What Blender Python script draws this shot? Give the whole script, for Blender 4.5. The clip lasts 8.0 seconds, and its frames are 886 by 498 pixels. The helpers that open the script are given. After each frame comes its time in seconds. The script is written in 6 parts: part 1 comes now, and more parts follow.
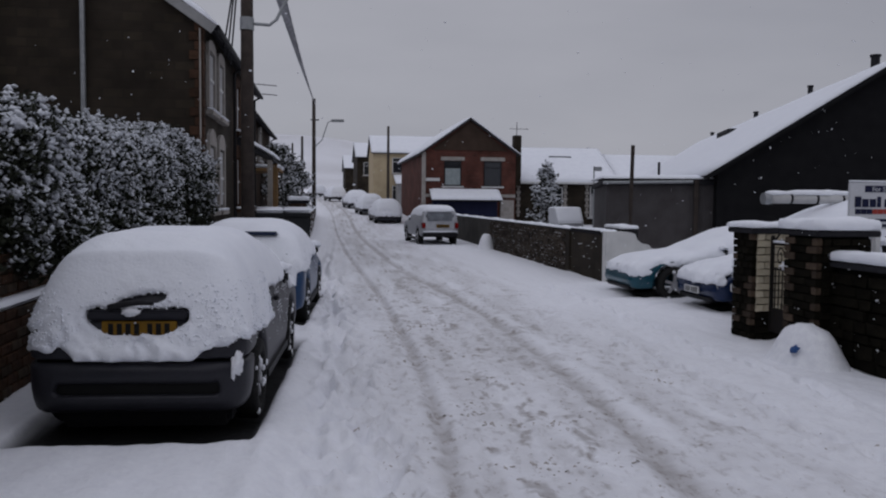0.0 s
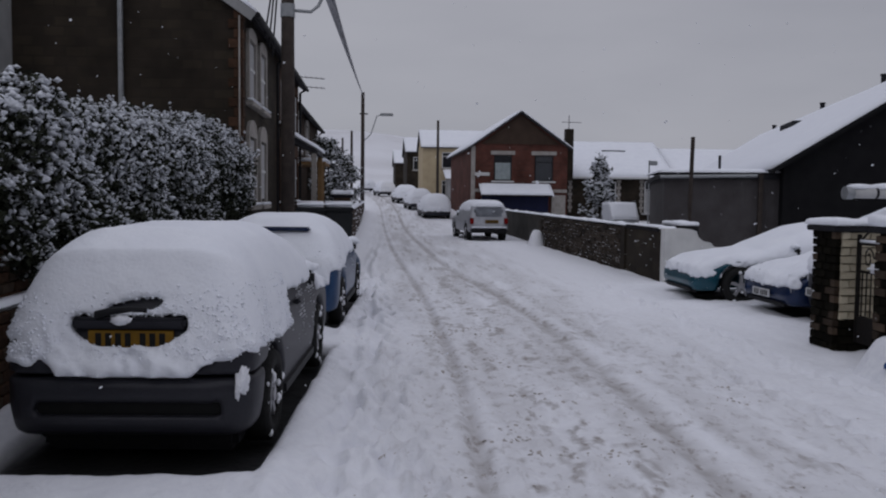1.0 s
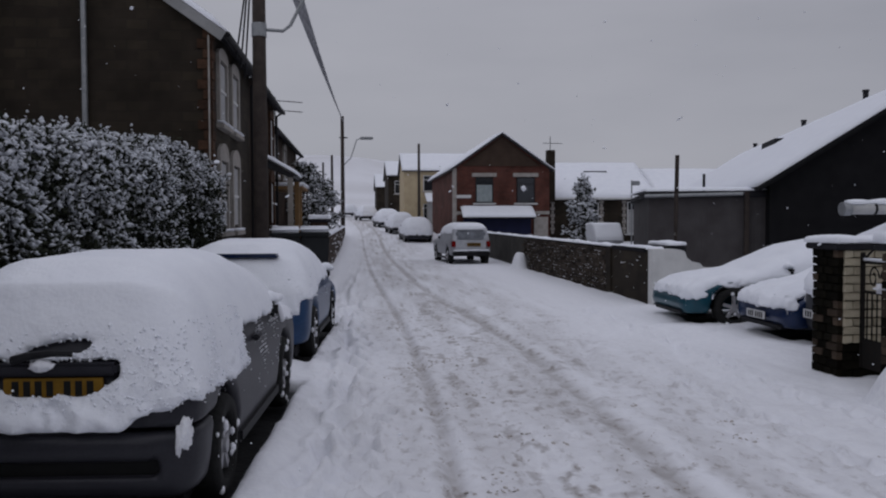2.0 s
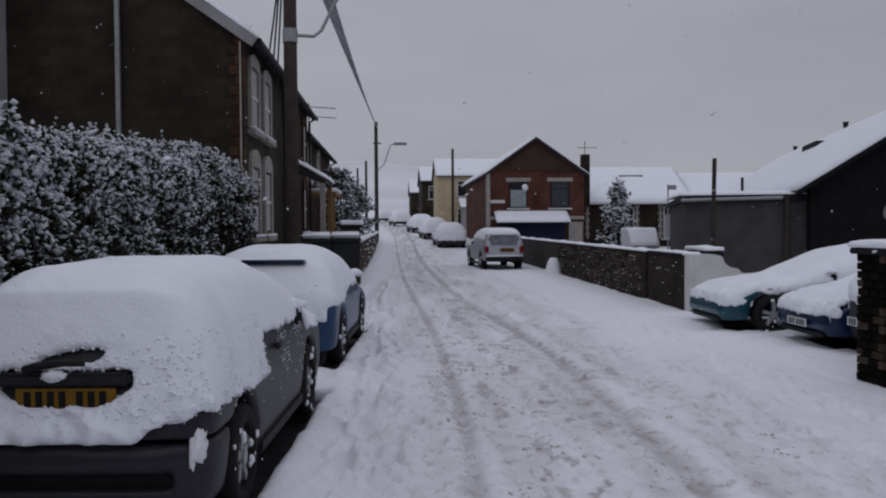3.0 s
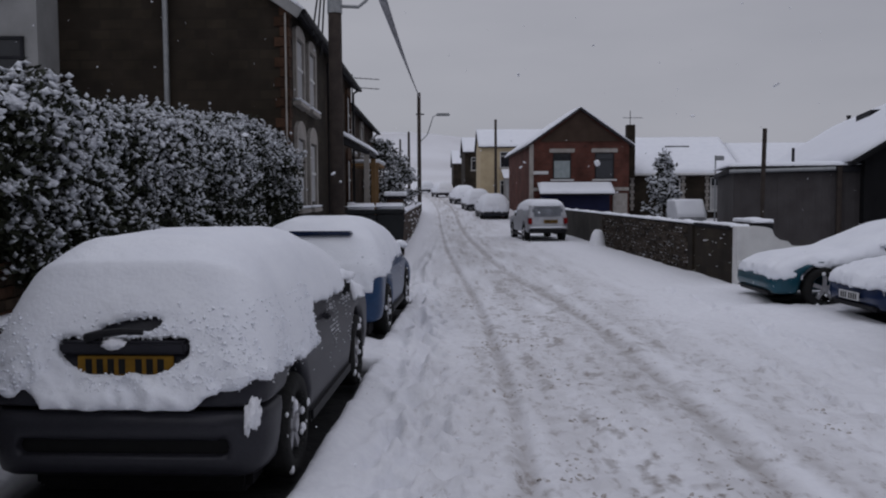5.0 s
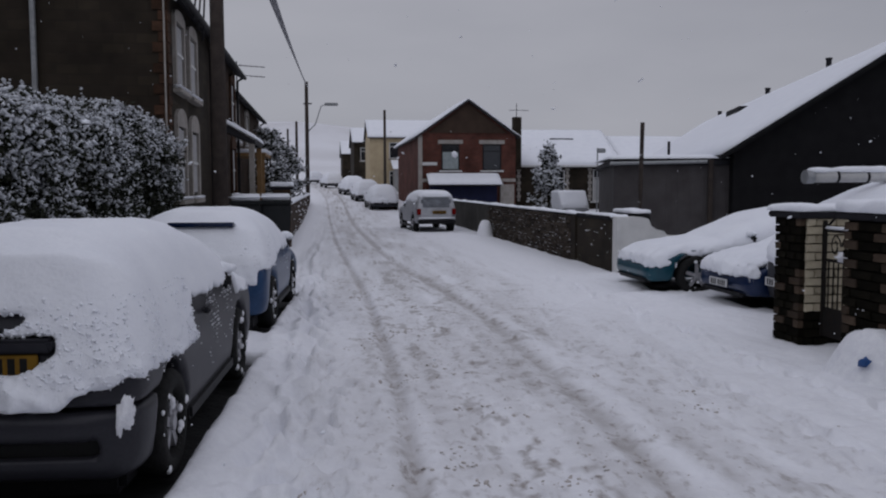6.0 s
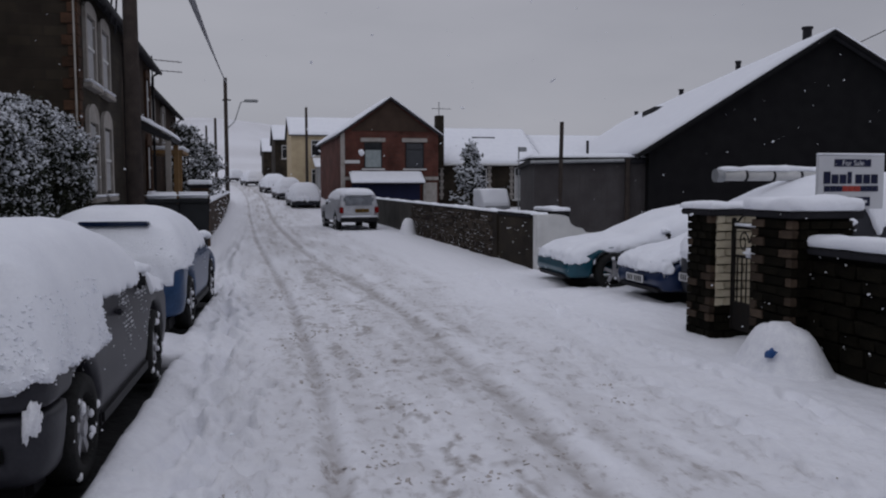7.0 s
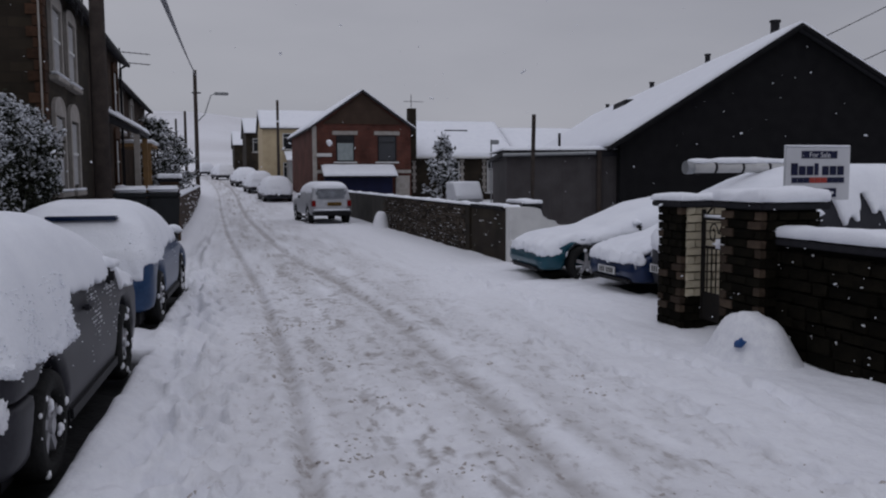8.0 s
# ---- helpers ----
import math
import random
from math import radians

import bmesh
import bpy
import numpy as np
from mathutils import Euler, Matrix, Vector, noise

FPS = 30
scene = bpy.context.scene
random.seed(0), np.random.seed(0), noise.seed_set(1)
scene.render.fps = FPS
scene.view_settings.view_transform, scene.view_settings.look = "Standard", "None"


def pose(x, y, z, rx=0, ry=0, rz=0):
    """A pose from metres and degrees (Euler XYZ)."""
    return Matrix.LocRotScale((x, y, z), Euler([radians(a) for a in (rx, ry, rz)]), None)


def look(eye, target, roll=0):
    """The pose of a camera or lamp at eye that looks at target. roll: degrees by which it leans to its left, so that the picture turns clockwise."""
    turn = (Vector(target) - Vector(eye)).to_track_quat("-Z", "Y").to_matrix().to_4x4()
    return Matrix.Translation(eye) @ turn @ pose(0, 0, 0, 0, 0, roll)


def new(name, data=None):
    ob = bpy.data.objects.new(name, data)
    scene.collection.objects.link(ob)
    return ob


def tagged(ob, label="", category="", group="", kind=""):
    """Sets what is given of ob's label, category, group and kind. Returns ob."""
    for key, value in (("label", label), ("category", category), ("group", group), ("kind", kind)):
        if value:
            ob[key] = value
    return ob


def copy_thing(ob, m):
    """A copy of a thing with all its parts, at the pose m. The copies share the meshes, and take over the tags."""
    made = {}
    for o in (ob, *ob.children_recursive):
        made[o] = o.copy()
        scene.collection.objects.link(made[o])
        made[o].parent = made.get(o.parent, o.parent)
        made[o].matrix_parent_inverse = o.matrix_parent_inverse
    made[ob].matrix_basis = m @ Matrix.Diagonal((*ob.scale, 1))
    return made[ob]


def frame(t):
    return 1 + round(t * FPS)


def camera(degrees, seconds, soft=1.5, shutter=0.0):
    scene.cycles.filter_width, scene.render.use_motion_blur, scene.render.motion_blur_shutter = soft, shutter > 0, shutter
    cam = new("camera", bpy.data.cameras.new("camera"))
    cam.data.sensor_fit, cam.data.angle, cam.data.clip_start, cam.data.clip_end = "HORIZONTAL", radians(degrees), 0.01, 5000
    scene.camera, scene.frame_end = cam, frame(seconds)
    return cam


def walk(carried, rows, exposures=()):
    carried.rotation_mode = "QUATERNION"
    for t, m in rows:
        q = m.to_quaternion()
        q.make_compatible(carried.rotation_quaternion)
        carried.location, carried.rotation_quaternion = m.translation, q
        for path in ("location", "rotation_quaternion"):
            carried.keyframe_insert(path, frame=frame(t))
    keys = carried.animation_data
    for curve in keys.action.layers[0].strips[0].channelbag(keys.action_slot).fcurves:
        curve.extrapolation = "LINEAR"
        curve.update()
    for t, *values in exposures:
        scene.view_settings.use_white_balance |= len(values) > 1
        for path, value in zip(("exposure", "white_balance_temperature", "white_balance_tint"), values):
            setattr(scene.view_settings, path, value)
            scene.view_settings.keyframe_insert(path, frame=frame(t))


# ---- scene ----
cam = camera(56.1, 8.0, soft=2.1)
METRES, EYE, TILT, LEAN, TURN = 1.9, 1.69, -2.5, 0.0, -8.1
ROWS = [
    (0.0, 0.0, 0.0, 0.0, 0.01, -0.83, -0.5),
    (0.5, 0.0083, 0.2267, -0.0001, 1.02, -0.09, -0.04),
    (1.0, 0.0345, 0.4635, 0.009, 3.49, -1.19, -0.8),
    (1.5, 0.0368, 0.6598, 0.0114, 1.88, -0.16, -0.02),
    (3.0, 0.076, 0.891, 0.0194, 4.72, 0.8, 0.16),
    (3.5, 0.057, 0.8874, 0.019, 6.45, 1.16, -0.11),
    (4.0, 0.0454, 0.8784, 0.0194, 8.65, 0.4, -0.05),
    (5.5, 0.0671, 0.8858, 0.0228, 5.16, -1.58, 0.05),
    (6.0, 0.0779, 0.8894, 0.0225, 0.06, -1.82, 0.16),
    (6.5, 0.0838, 0.8878, 0.0222, -2.84, -1.86, 0.18),
    (7.0, 0.0889, 0.8866, 0.0224, -5.2, -1.97, 0.35),
    (7.5, 0.0912, 0.8868, 0.022, -6.5, -1.84, 0.56),
    (8.0, 0.0917, 0.8887, 0.0206, -7.06, -2.46, 0.62),
]
walk(cam, [(t, pose(0, 0, EYE, TILT, LEAN, TURN) @ pose(METRES * x, METRES * y, METRES * z, 90 + pitch, roll, yaw)) for t, x, y, z, yaw, pitch, roll in ROWS],
     exposures=[(0.0, -0.02), (8.0, -0.02)])

# ---- overcast sky and its soft sun ----
world = bpy.data.worlds.new("overcast_sky")
scene.world = world
world.use_nodes = True
wn, wl = world.node_tree.nodes, world.node_tree.links
sky = wn.new("ShaderNodeTexSky")
sky.sky_type, sky.sun_disc = "NISHITA", False
sky.sun_elevation, sky.sun_rotation = radians(35), radians(140)
grey_sky = wn.new("ShaderNodeHueSaturation")
grey_sky.inputs["Saturation"].default_value = 0.12
wl.new(sky.outputs[0], grey_sky.inputs["Color"])
cloud_noise = wn.new("ShaderNodeTexNoise")
cloud_noise.inputs["Scale"].default_value, cloud_noise.inputs["Detail"].default_value = 2.2, 5
cloud_co = wn.new("ShaderNodeTexCoord")
cloud_map = wn.new("ShaderNodeMapping")
cloud_map.inputs["Scale"].default_value = (1, 1, 3.5)
wl.new(cloud_co.outputs["Generated"], cloud_map.inputs["Vector"])
wl.new(cloud_map.outputs[0], cloud_noise.inputs["Vector"])
cloud_ramp = wn.new("ShaderNodeValToRGB")
cloud_ramp.color_ramp.elements[0].position, cloud_ramp.color_ramp.elements[0].color = 0.3, (2.75, 2.82, 3.35, 1)
cloud_ramp.color_ramp.elements[1].position, cloud_ramp.color_ramp.elements[1].color = 0.7, (3.45, 3.5, 4.05, 1)
wl.new(cloud_noise.outputs[0], cloud_ramp.inputs[0])
cloud = wn.new("ShaderNodeMix")
cloud.data_type = "RGBA"
cloud.inputs[0].default_value = 0.85
wl.new(grey_sky.outputs[0], cloud.inputs[6])
sky_sep = wn.new("ShaderNodeSeparateXYZ")
wl.new(cloud_co.outputs["Generated"], sky_sep.inputs[0])
zenith = wn.new("ShaderNodeMapRange")
zenith.inputs[1].default_value, zenith.inputs[2].default_value, zenith.inputs[3].default_value, zenith.inputs[4].default_value = 0.22, 1.0, 1.0, 1.95
wl.new(sky_sep.outputs[2], zenith.inputs[0])
lift = wn.new("ShaderNodeVectorMath")
lift.operation = "SCALE"
wl.new(cloud_ramp.outputs[0], lift.inputs[0])
wl.new(zenith.outputs[0], lift.inputs["Scale"])
wl.new(lift.outputs[0], cloud.inputs[7])
wl.new(cloud.outputs[2], wn["Background"].inputs[0])
wn["Background"].inputs[1].default_value = 0.1
sun = new("sun", bpy.data.lights.new("sun", "SUN"))
sun.data.energy, sun.data.angle, sun.data.color = 0.25, radians(60), (0.97, 0.98, 1.0)
sun.matrix_world = look((0, 0, 60), (30, 35, 10))


# ---- materials ----
def material(name, base, dark=None, scale=8.0, rough=0.8, metal=0.0, bump=0.2, detail_scale=60.0, mixpos=(0.35, 0.65), coat=0.0, spec=0.15):
    """A two-scale mottled surface: a slow stain and a fine grain, with relief."""
    m = bpy.data.materials.new(name)
    m.use_nodes = True
    n, l = m.node_tree.nodes, m.node_tree.links
    b = n["Principled BSDF"]
    b.inputs["Roughness"].default_value, b.inputs["Metallic"].default_value = rough, metal
    b.inputs["Coat Weight"].default_value = coat
    b.inputs["Specular IOR Level"].default_value = spec
    dark = dark or tuple(c * 0.7 for c in base)
    co = n.new("ShaderNodeTexCoord")
    big = n.new("ShaderNodeTexNoise")
    big.inputs["Scale"].default_value, big.inputs["Detail"].default_value = scale, 6
    fine = n.new("ShaderNodeTexNoise")
    fine.inputs["Scale"].default_value, fine.inputs["Detail"].default_value = detail_scale, 4
    l.new(co.outputs["Object"], big.inputs["Vector"])
    l.new(co.outputs["Object"], fine.inputs["Vector"])
    both = n.new("ShaderNodeMix")
    both.inputs[0].default_value = 0.4
    l.new(big.outputs[0], both.inputs[2])
    l.new(fine.outputs[0], both.inputs[3])
    ramp = n.new("ShaderNodeValToRGB")
    ramp.color_ramp.elements[0].position, ramp.color_ramp.elements[1].position = mixpos
    ramp.color_ramp.elements[0].color, ramp.color_ramp.elements[1].color = (*dark, 1), (*base, 1)
    l.new(both.outputs[0], ramp.inputs[0])
    l.new(ramp.outputs[0], b.inputs["Base Color"])
    if bump:
        bp = n.new("ShaderNodeBump")
        bp.inputs["Strength"].default_value, bp.inputs["Distance"].default_value = bump, 0.02
        l.new(both.outputs[0], bp.inputs["Height"])
        l.new(bp.outputs[0], b.inputs["Normal"])
    return m


def random_tint(m, amount=0.35):
    """Let alike pieces differ in lightness, by Object Info's Random."""
    n, l = m.node_tree.nodes, m.node_tree.links
    b = n["Principled BSDF"]
    src = b.inputs["Base Color"].links[0].from_socket
    info, hsv, mr = n.new("ShaderNodeObjectInfo"), n.new("ShaderNodeHueSaturation"), n.new("ShaderNodeMapRange")
    mr.inputs[3].default_value, mr.inputs[4].default_value = 1 - amount, 1 + amount
    l.new(info.outputs["Random"], mr.inputs[0])
    l.new(mr.outputs[0], hsv.inputs["Value"])
    l.new(src, hsv.inputs["Color"])
    l.new(hsv.outputs[0], b.inputs["Base Color"])
    return m


def masonry(name, col_a, col_b, mortar, width, height, joint=0.012, rough=0.9, bump=0.5, axis="x"):
    """Coursed masonry for walls that stay far off; axis: the wall's run."""
    m = material(name, col_a, rough=rough, bump=0)
    n, l = m.node_tree.nodes, m.node_tree.links
    b = n["Principled BSDF"]
    co, sep, com = n.new("ShaderNodeTexCoord"), n.new("ShaderNodeSeparateXYZ"), n.new("ShaderNodeCombineXYZ")
    l.new(co.outputs["Object"], sep.inputs[0])
    add = n.new("ShaderNodeMath")
    l.new(sep.outputs[0], add.inputs[0])
    l.new(sep.outputs[1], add.inputs[1])
    l.new(add.outputs[0], com.inputs[0])
    l.new(sep.outputs[2], com.inputs[1])
    br = n.new("ShaderNodeTexBrick")
    br.inputs["Color1"].default_value, br.inputs["Color2"].default_value, br.inputs["Mortar"].default_value = (*col_a, 1), (*col_b, 1), (*mortar, 1)
    br.inputs["Scale"].default_value, br.inputs["Mortar Size"].default_value = 1.0, joint
    br.inputs["Brick Width"].default_value, br.inputs["Row Height"].default_value = width, height
    l.new(com.outputs[0], br.inputs["Vector"])
    stain = n.new("ShaderNodeTexNoise")
    stain.inputs["Scale"].default_value, stain.inputs["Detail"].default_value = 1.3, 7
    l.new(co.outputs["Object"], stain.inputs["Vector"])
    hsv, mr = n.new("ShaderNodeHueSaturation"), n.new("ShaderNodeMapRange")
    mr.inputs[1].default_value, mr.inputs[2].default_value, mr.inputs[3].default_value, mr.inputs[4].default_value = 0.3, 0.7, 0.6, 1.3
    l.new(stain.outputs[0], mr.inputs[0])
    l.new(mr.outputs[0], hsv.inputs["Value"])
    l.new(br.outputs["Color"], hsv.inputs["Color"])
    l.new(hsv.outputs[0], b.inputs["Base Color"])
    bp = n.new("ShaderNodeBump")
    bp.inputs["Strength"].default_value, bp.inputs["Distance"].default_value, bp.invert = bump, 0.02, True
    l.new(br.outputs["Fac"], bp.inputs["Height"])
    l.new(bp.outputs[0], b.inputs["Normal"])
    return m


SNOW = material("snow", (0.84, 0.86, 0.91), (0.77, 0.79, 0.85), 3.0, 0.75, bump=0.5, detail_scale=45, spec=0.2)
SNOW_ROUGH = material("crumbled_snow", (0.86, 0.87, 0.9), (0.72, 0.73, 0.78), 14.0, 0.8, bump=0.8, detail_scale=70, spec=0.2)
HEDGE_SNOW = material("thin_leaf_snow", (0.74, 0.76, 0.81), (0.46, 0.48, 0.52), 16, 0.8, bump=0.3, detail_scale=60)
GREY_PAINT = material("grey_car_paint", (0.033, 0.033, 0.04), (0.023, 0.023, 0.029), 5, 0.45, 0.1, 0.08, 60, coat=0.1)
BLUE_PAINT = material("blue_car_paint", (0.024, 0.058, 0.135), (0.016, 0.04, 0.095), 5, 0.4, 0.2, 0.05, 40, coat=0.3)
TEAL_PAINT = material("teal_car_paint", (0.013, 0.075, 0.105), (0.009, 0.05, 0.075), 5, 0.35, 0.2, 0.05, 40, coat=0.4)
NAVY_PAINT = material("navy_car_paint", (0.01, 0.024, 0.075), (0.007, 0.016, 0.05), 5, 0.35, 0.2, 0.05, 40, coat=0.4)
SILVER_PAINT = material("silver_car_paint", (0.42, 0.43, 0.46), (0.3, 0.31, 0.34), 5, 0.4, 0.4, 0.05, 40)
DARK_PAINT = material("dark_car_paint", (0.03, 0.032, 0.04), (0.02, 0.02, 0.026), 5, 0.4, 0.2, 0.05, 40)
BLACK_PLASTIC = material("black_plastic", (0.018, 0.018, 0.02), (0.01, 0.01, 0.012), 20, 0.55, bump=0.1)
RUBBER = material("tyre_rubber", (0.02, 0.02, 0.02), (0.012, 0.012, 0.012), 30, 0.85, bump=0.3)
ALLOY = material("alloy_rim", (0.42, 0.42, 0.44), (0.28, 0.28, 0.3), 12, 0.45, 0.3, 0.1)
# plate yellow taken down to dark orange: its shade is in the colour
PLATE_YELLOW_SHADED = material("yellow_plate", (0.21, 0.115, 0.014), (0.14, 0.075, 0.01), 10, 0.5, bump=0.05)
PLATE_WHITE = material("white_plate", (0.6, 0.6, 0.6), None, 10, 0.5, bump=0.05)
INK = material("black_ink", (0.012, 0.012, 0.012), None, 10, 0.6, bump=0)
RED_LENS = material("red_lamp_lens", (0.22, 0.012, 0.012), (0.12, 0.006, 0.006), 10, 0.2, bump=0)
CLEAR_LENS = material("clear_lamp_lens", (0.45, 0.46, 0.48), (0.25, 0.25, 0.27), 18, 0.15, 0.4, 0.1)
DARK_GLASS = material("dark_window_glass", (0.02, 0.022, 0.026), (0.012, 0.013, 0.016), 4, 0.08, bump=0, spec=0.5)
STONE_DARK = masonry("dark_coursed_stone", (0.034, 0.027, 0.019), (0.023, 0.018, 0.014), (0.026, 0.021, 0.016), 0.42, 0.2, 0.018)
TERRACE_STONE = masonry("brown_terrace_stone", (0.05, 0.032, 0.022), (0.03, 0.02, 0.015), (0.035, 0.026, 0.02), 0.36, 0.17, 0.018)
RED_BRICK = masonry("red_brick", (0.105, 0.03, 0.021), (0.07, 0.021, 0.016), (0.09, 0.055, 0.045), 0.225, 0.075, 0.012)
BROWN_GABLE = material("brown_gable_render", (0.06, 0.04, 0.03), (0.038, 0.026, 0.02), 2, 0.9, bump=0.3)
CREAM = material("cream_render", (0.46, 0.38, 0.25), (0.36, 0.29, 0.19), 2, 0.9, bump=0.2)
PALE_RENDER = material("pale_grey_render", (0.29, 0.29, 0.29), (0.21, 0.21, 0.21), 2, 0.9, bump=0.3)
STONE_PALE = material("pale_painted_stone", (0.36, 0.34, 0.32), (0.24, 0.22, 0.2), 4, 0.85, bump=0.3)
QUOIN_BRICK = random_tint(material("orange_quoin_brick", (0.068, 0.036, 0.022), (0.036, 0.02, 0.013), 9, 0.9, bump=0.5), 0.4)
BRICK_BROWN = random_tint(material("brown_brick", (0.07, 0.05, 0.035), (0.034, 0.024, 0.018), 9, 0.9, bump=0.5), 0.45)
BRICK_CREAM = random_tint(material("cream_painted_brick", (0.5, 0.45, 0.34), (0.38, 0.33, 0.24), 9, 0.85, bump=0.4), 0.15)
BRICK_DARK = random_tint(material("blackened_brick", (0.011, 0.0095, 0.0065), (0.004, 0.0038, 0.003), 5, 0.95, bump=0.6, spec=0.04), 0.35)
MORTAR = material("dark_mortar", (0.009, 0.008, 0.006), (0.004, 0.004, 0.003), 20, 0.95, bump=0.4)
RUBBLE = random_tint(material("rubble_stone", (0.06, 0.047, 0.036), (0.025, 0.02, 0.017), 5, 0.92, bump=0.6), 0.5)
COPING = material("slate_coping", (0.024, 0.024, 0.028), (0.013, 0.013, 0.016), 6, 0.8, bump=0.3)
BARN_BLACK = material("black_boarding", (0.009, 0.009, 0.01), (0.004, 0.004, 0.005), 3, 0.85, bump=0.4)
GARAGE_GREY = material("weathered_grey_sheeting", (0.075, 0.07, 0.072), (0.05, 0.045, 0.046), 2.5, 0.8, bump=0.3)
WHITE_RENDER = material("white_rendered_wall", (0.66, 0.66, 0.65), (0.5, 0.5, 0.5), 3, 0.9, bump=0.3)
WOOD_POLE = material("dark_timber_pole", (0.06, 0.048, 0.042), (0.03, 0.025, 0.023), 6, 0.9, bump=0.5)
WIRE = material("snowy_cable", (0.36, 0.36, 0.38), (0.12, 0.12, 0.13), 1.6, 0.8, bump=0)
WIRE_DARK = material("black_cable", (0.03, 0.03, 0.033), None, 6, 0.8, bump=0)
IRON = material("black_wrought_iron", (0.011, 0.011, 0.011), (0.016, 0.012, 0.01), 20, 0.7, 0.1, 0.2)
GALV = material("galvanised_steel", (0.32, 0.33, 0.34), (0.22, 0.23, 0.24), 10, 0.5, 0.7, 0.1)
TIMBER_BLUE = material("blue_bag_plastic", (0.03, 0.1, 0.28), (0.02, 0.06, 0.18), 10, 0.4, bump=0.3)
WHITE_PAINT = material("white_paint", (0.6, 0.6, 0.6), (0.45, 0.45, 0.45), 5, 0.6, bump=0.1)
SIGN_WHITE = material("sign_board_white", (0.56, 0.57, 0.6), (0.5, 0.51, 0.54), 3, 0.5, bump=0)
SIGN_NAVY = material("sign_navy", (0.01, 0.013, 0.045), None, 3, 0.5, bump=0)
SIGN_RED = material("sign_red", (0.35, 0.05, 0.04), None, 3, 0.5, bump=0)
DUSTED_GLASS = material("snow_dusted_glass", (0.27, 0.29, 0.32), (0.08, 0.085, 0.1), 3, 0.5, bump=0.1)
LEAF = material("dark_hedge_leaf", (0.032, 0.036, 0.022), (0.014, 0.016, 0.011), 7, 0.7, bump=0.3)
TWIG = material("brown_twig", (0.045, 0.032, 0.024), None, 12, 0.9, bump=0.3)
CURTAIN = material("net_curtain", (0.4, 0.4, 0.4), (0.3, 0.3, 0.31), 9, 0.9, bump=0.2)
TEAL_CURTAIN = material("pale_blind", (0.3, 0.34, 0.34), (0.2, 0.23, 0.24), 5, 0.9, bump=0.1)
YELLOW_WOOD = material("ochre_painted_timber", (0.26, 0.16, 0.075), (0.19, 0.115, 0.055), 4, 0.7, bump=0.2)
BIN_PLASTIC = material("black_bin_plastic", (0.02, 0.022, 0.024), None, 8, 0.6, bump=0.1)


# ---- building helpers ----
def part(name, bm, mat, parent=None, label="", smooth=False):
    me = bpy.data.meshes.new(name)
    bm.normal_update()
    bm.to_mesh(me)
    bm.free()
    if smooth:
        for p in me.polygons:
            p.use_smooth = True
    me.materials.append(mat)
    ob = new(name, me)
    ob.parent = parent
    return tagged(ob, label)


def sheet(name, verts, faces, mat, parent=None, label="", smooth=True):
    me = bpy.data.meshes.new(name)
    me.from_pydata(verts, [], faces)
    me.validate()
    me.update()
    if smooth:
        for p in me.polygons:
            p.use_smooth = True
    me.materials.append(mat)
    ob = new(name, me)
    ob.parent = parent
    return tagged(ob, label)


def root(name, label, category="", group="", kind=""):
    return tagged(new(name), label, category, group, kind)


def base_at(ob, loc):
    """Move a thing's origin to loc, leaving its parts where they are."""
    ob.location = loc
    for c in ob.children:
        c.location = c.location - Vector(loc)
    return ob


def box(x0, y0, z0, x1, y1, z1, bevel=0.0, segments=2, bm=None):
    own = bm or bmesh.new()
    vs = bmesh.ops.create_cube(own, size=1.0)["verts"]
    for v in vs:
        v.co = Vector(((x0 + x1) / 2 + v.co.x * (x1 - x0), (y0 + y1) / 2 + v.co.y * (y1 - y0), (z0 + z1) / 2 + v.co.z * (z1 - z0)))
    if bevel:
        bmesh.ops.bevel(own, geom=list({e for v in vs for e in v.link_edges}), offset=bevel, segments=segments, affect="EDGES")
    return own


def tube(points, radius, sides=8, bm=None, taper=1.0):
    """A round rod along points."""
    own = bm or bmesh.new()
    pts = [Vector(p) for p in points]
    rings = []
    for i, p in enumerate(pts):
        d = (pts[min(i + 1, len(pts) - 1)] - pts[max(i - 1, 0)]).normalized()
        q = d.to_track_quat("Z", "Y")
        r = radius * (1 + (taper - 1) * i / max(1, len(pts) - 1))
        rings.append([own.verts.new(p + q @ Vector((r * math.cos(2 * math.pi * k / sides), r * math.sin(2 * math.pi * k / sides), 0))) for k in range(sides)])
    for a, b in zip(rings, rings[1:]):
        for k in range(sides):
            own.faces.new((a[k], a[(k + 1) % sides], b[(k + 1) % sides], b[k]))
    own.faces.new(rings[0][::-1])
    own.faces.new(rings[-1])
    return own


def prism(outline, a, b, axis="y", bm=None):
    """An outline of (u, z) swept from a to b along axis; u is the other level axis."""
    own = bm or bmesh.new()
    def at(u, z, s):
        return (u, s, z) if axis == "y" else (s, u, z)
    r0 = [own.verts.new(at(u, z, a)) for u, z in outline]
    r1 = [own.verts.new(at(u, z, b)) for u, z in outline]
    n = len(outline)
    for i in range(n):
        own.faces.new((r0[i], r0[(i + 1) % n], r1[(i + 1) % n], r1[i]))
    own.faces.new(r0[::-1])
    own.faces.new(r1)
    bmesh.ops.recalc_face_normals(own, faces=own.faces)
    return own


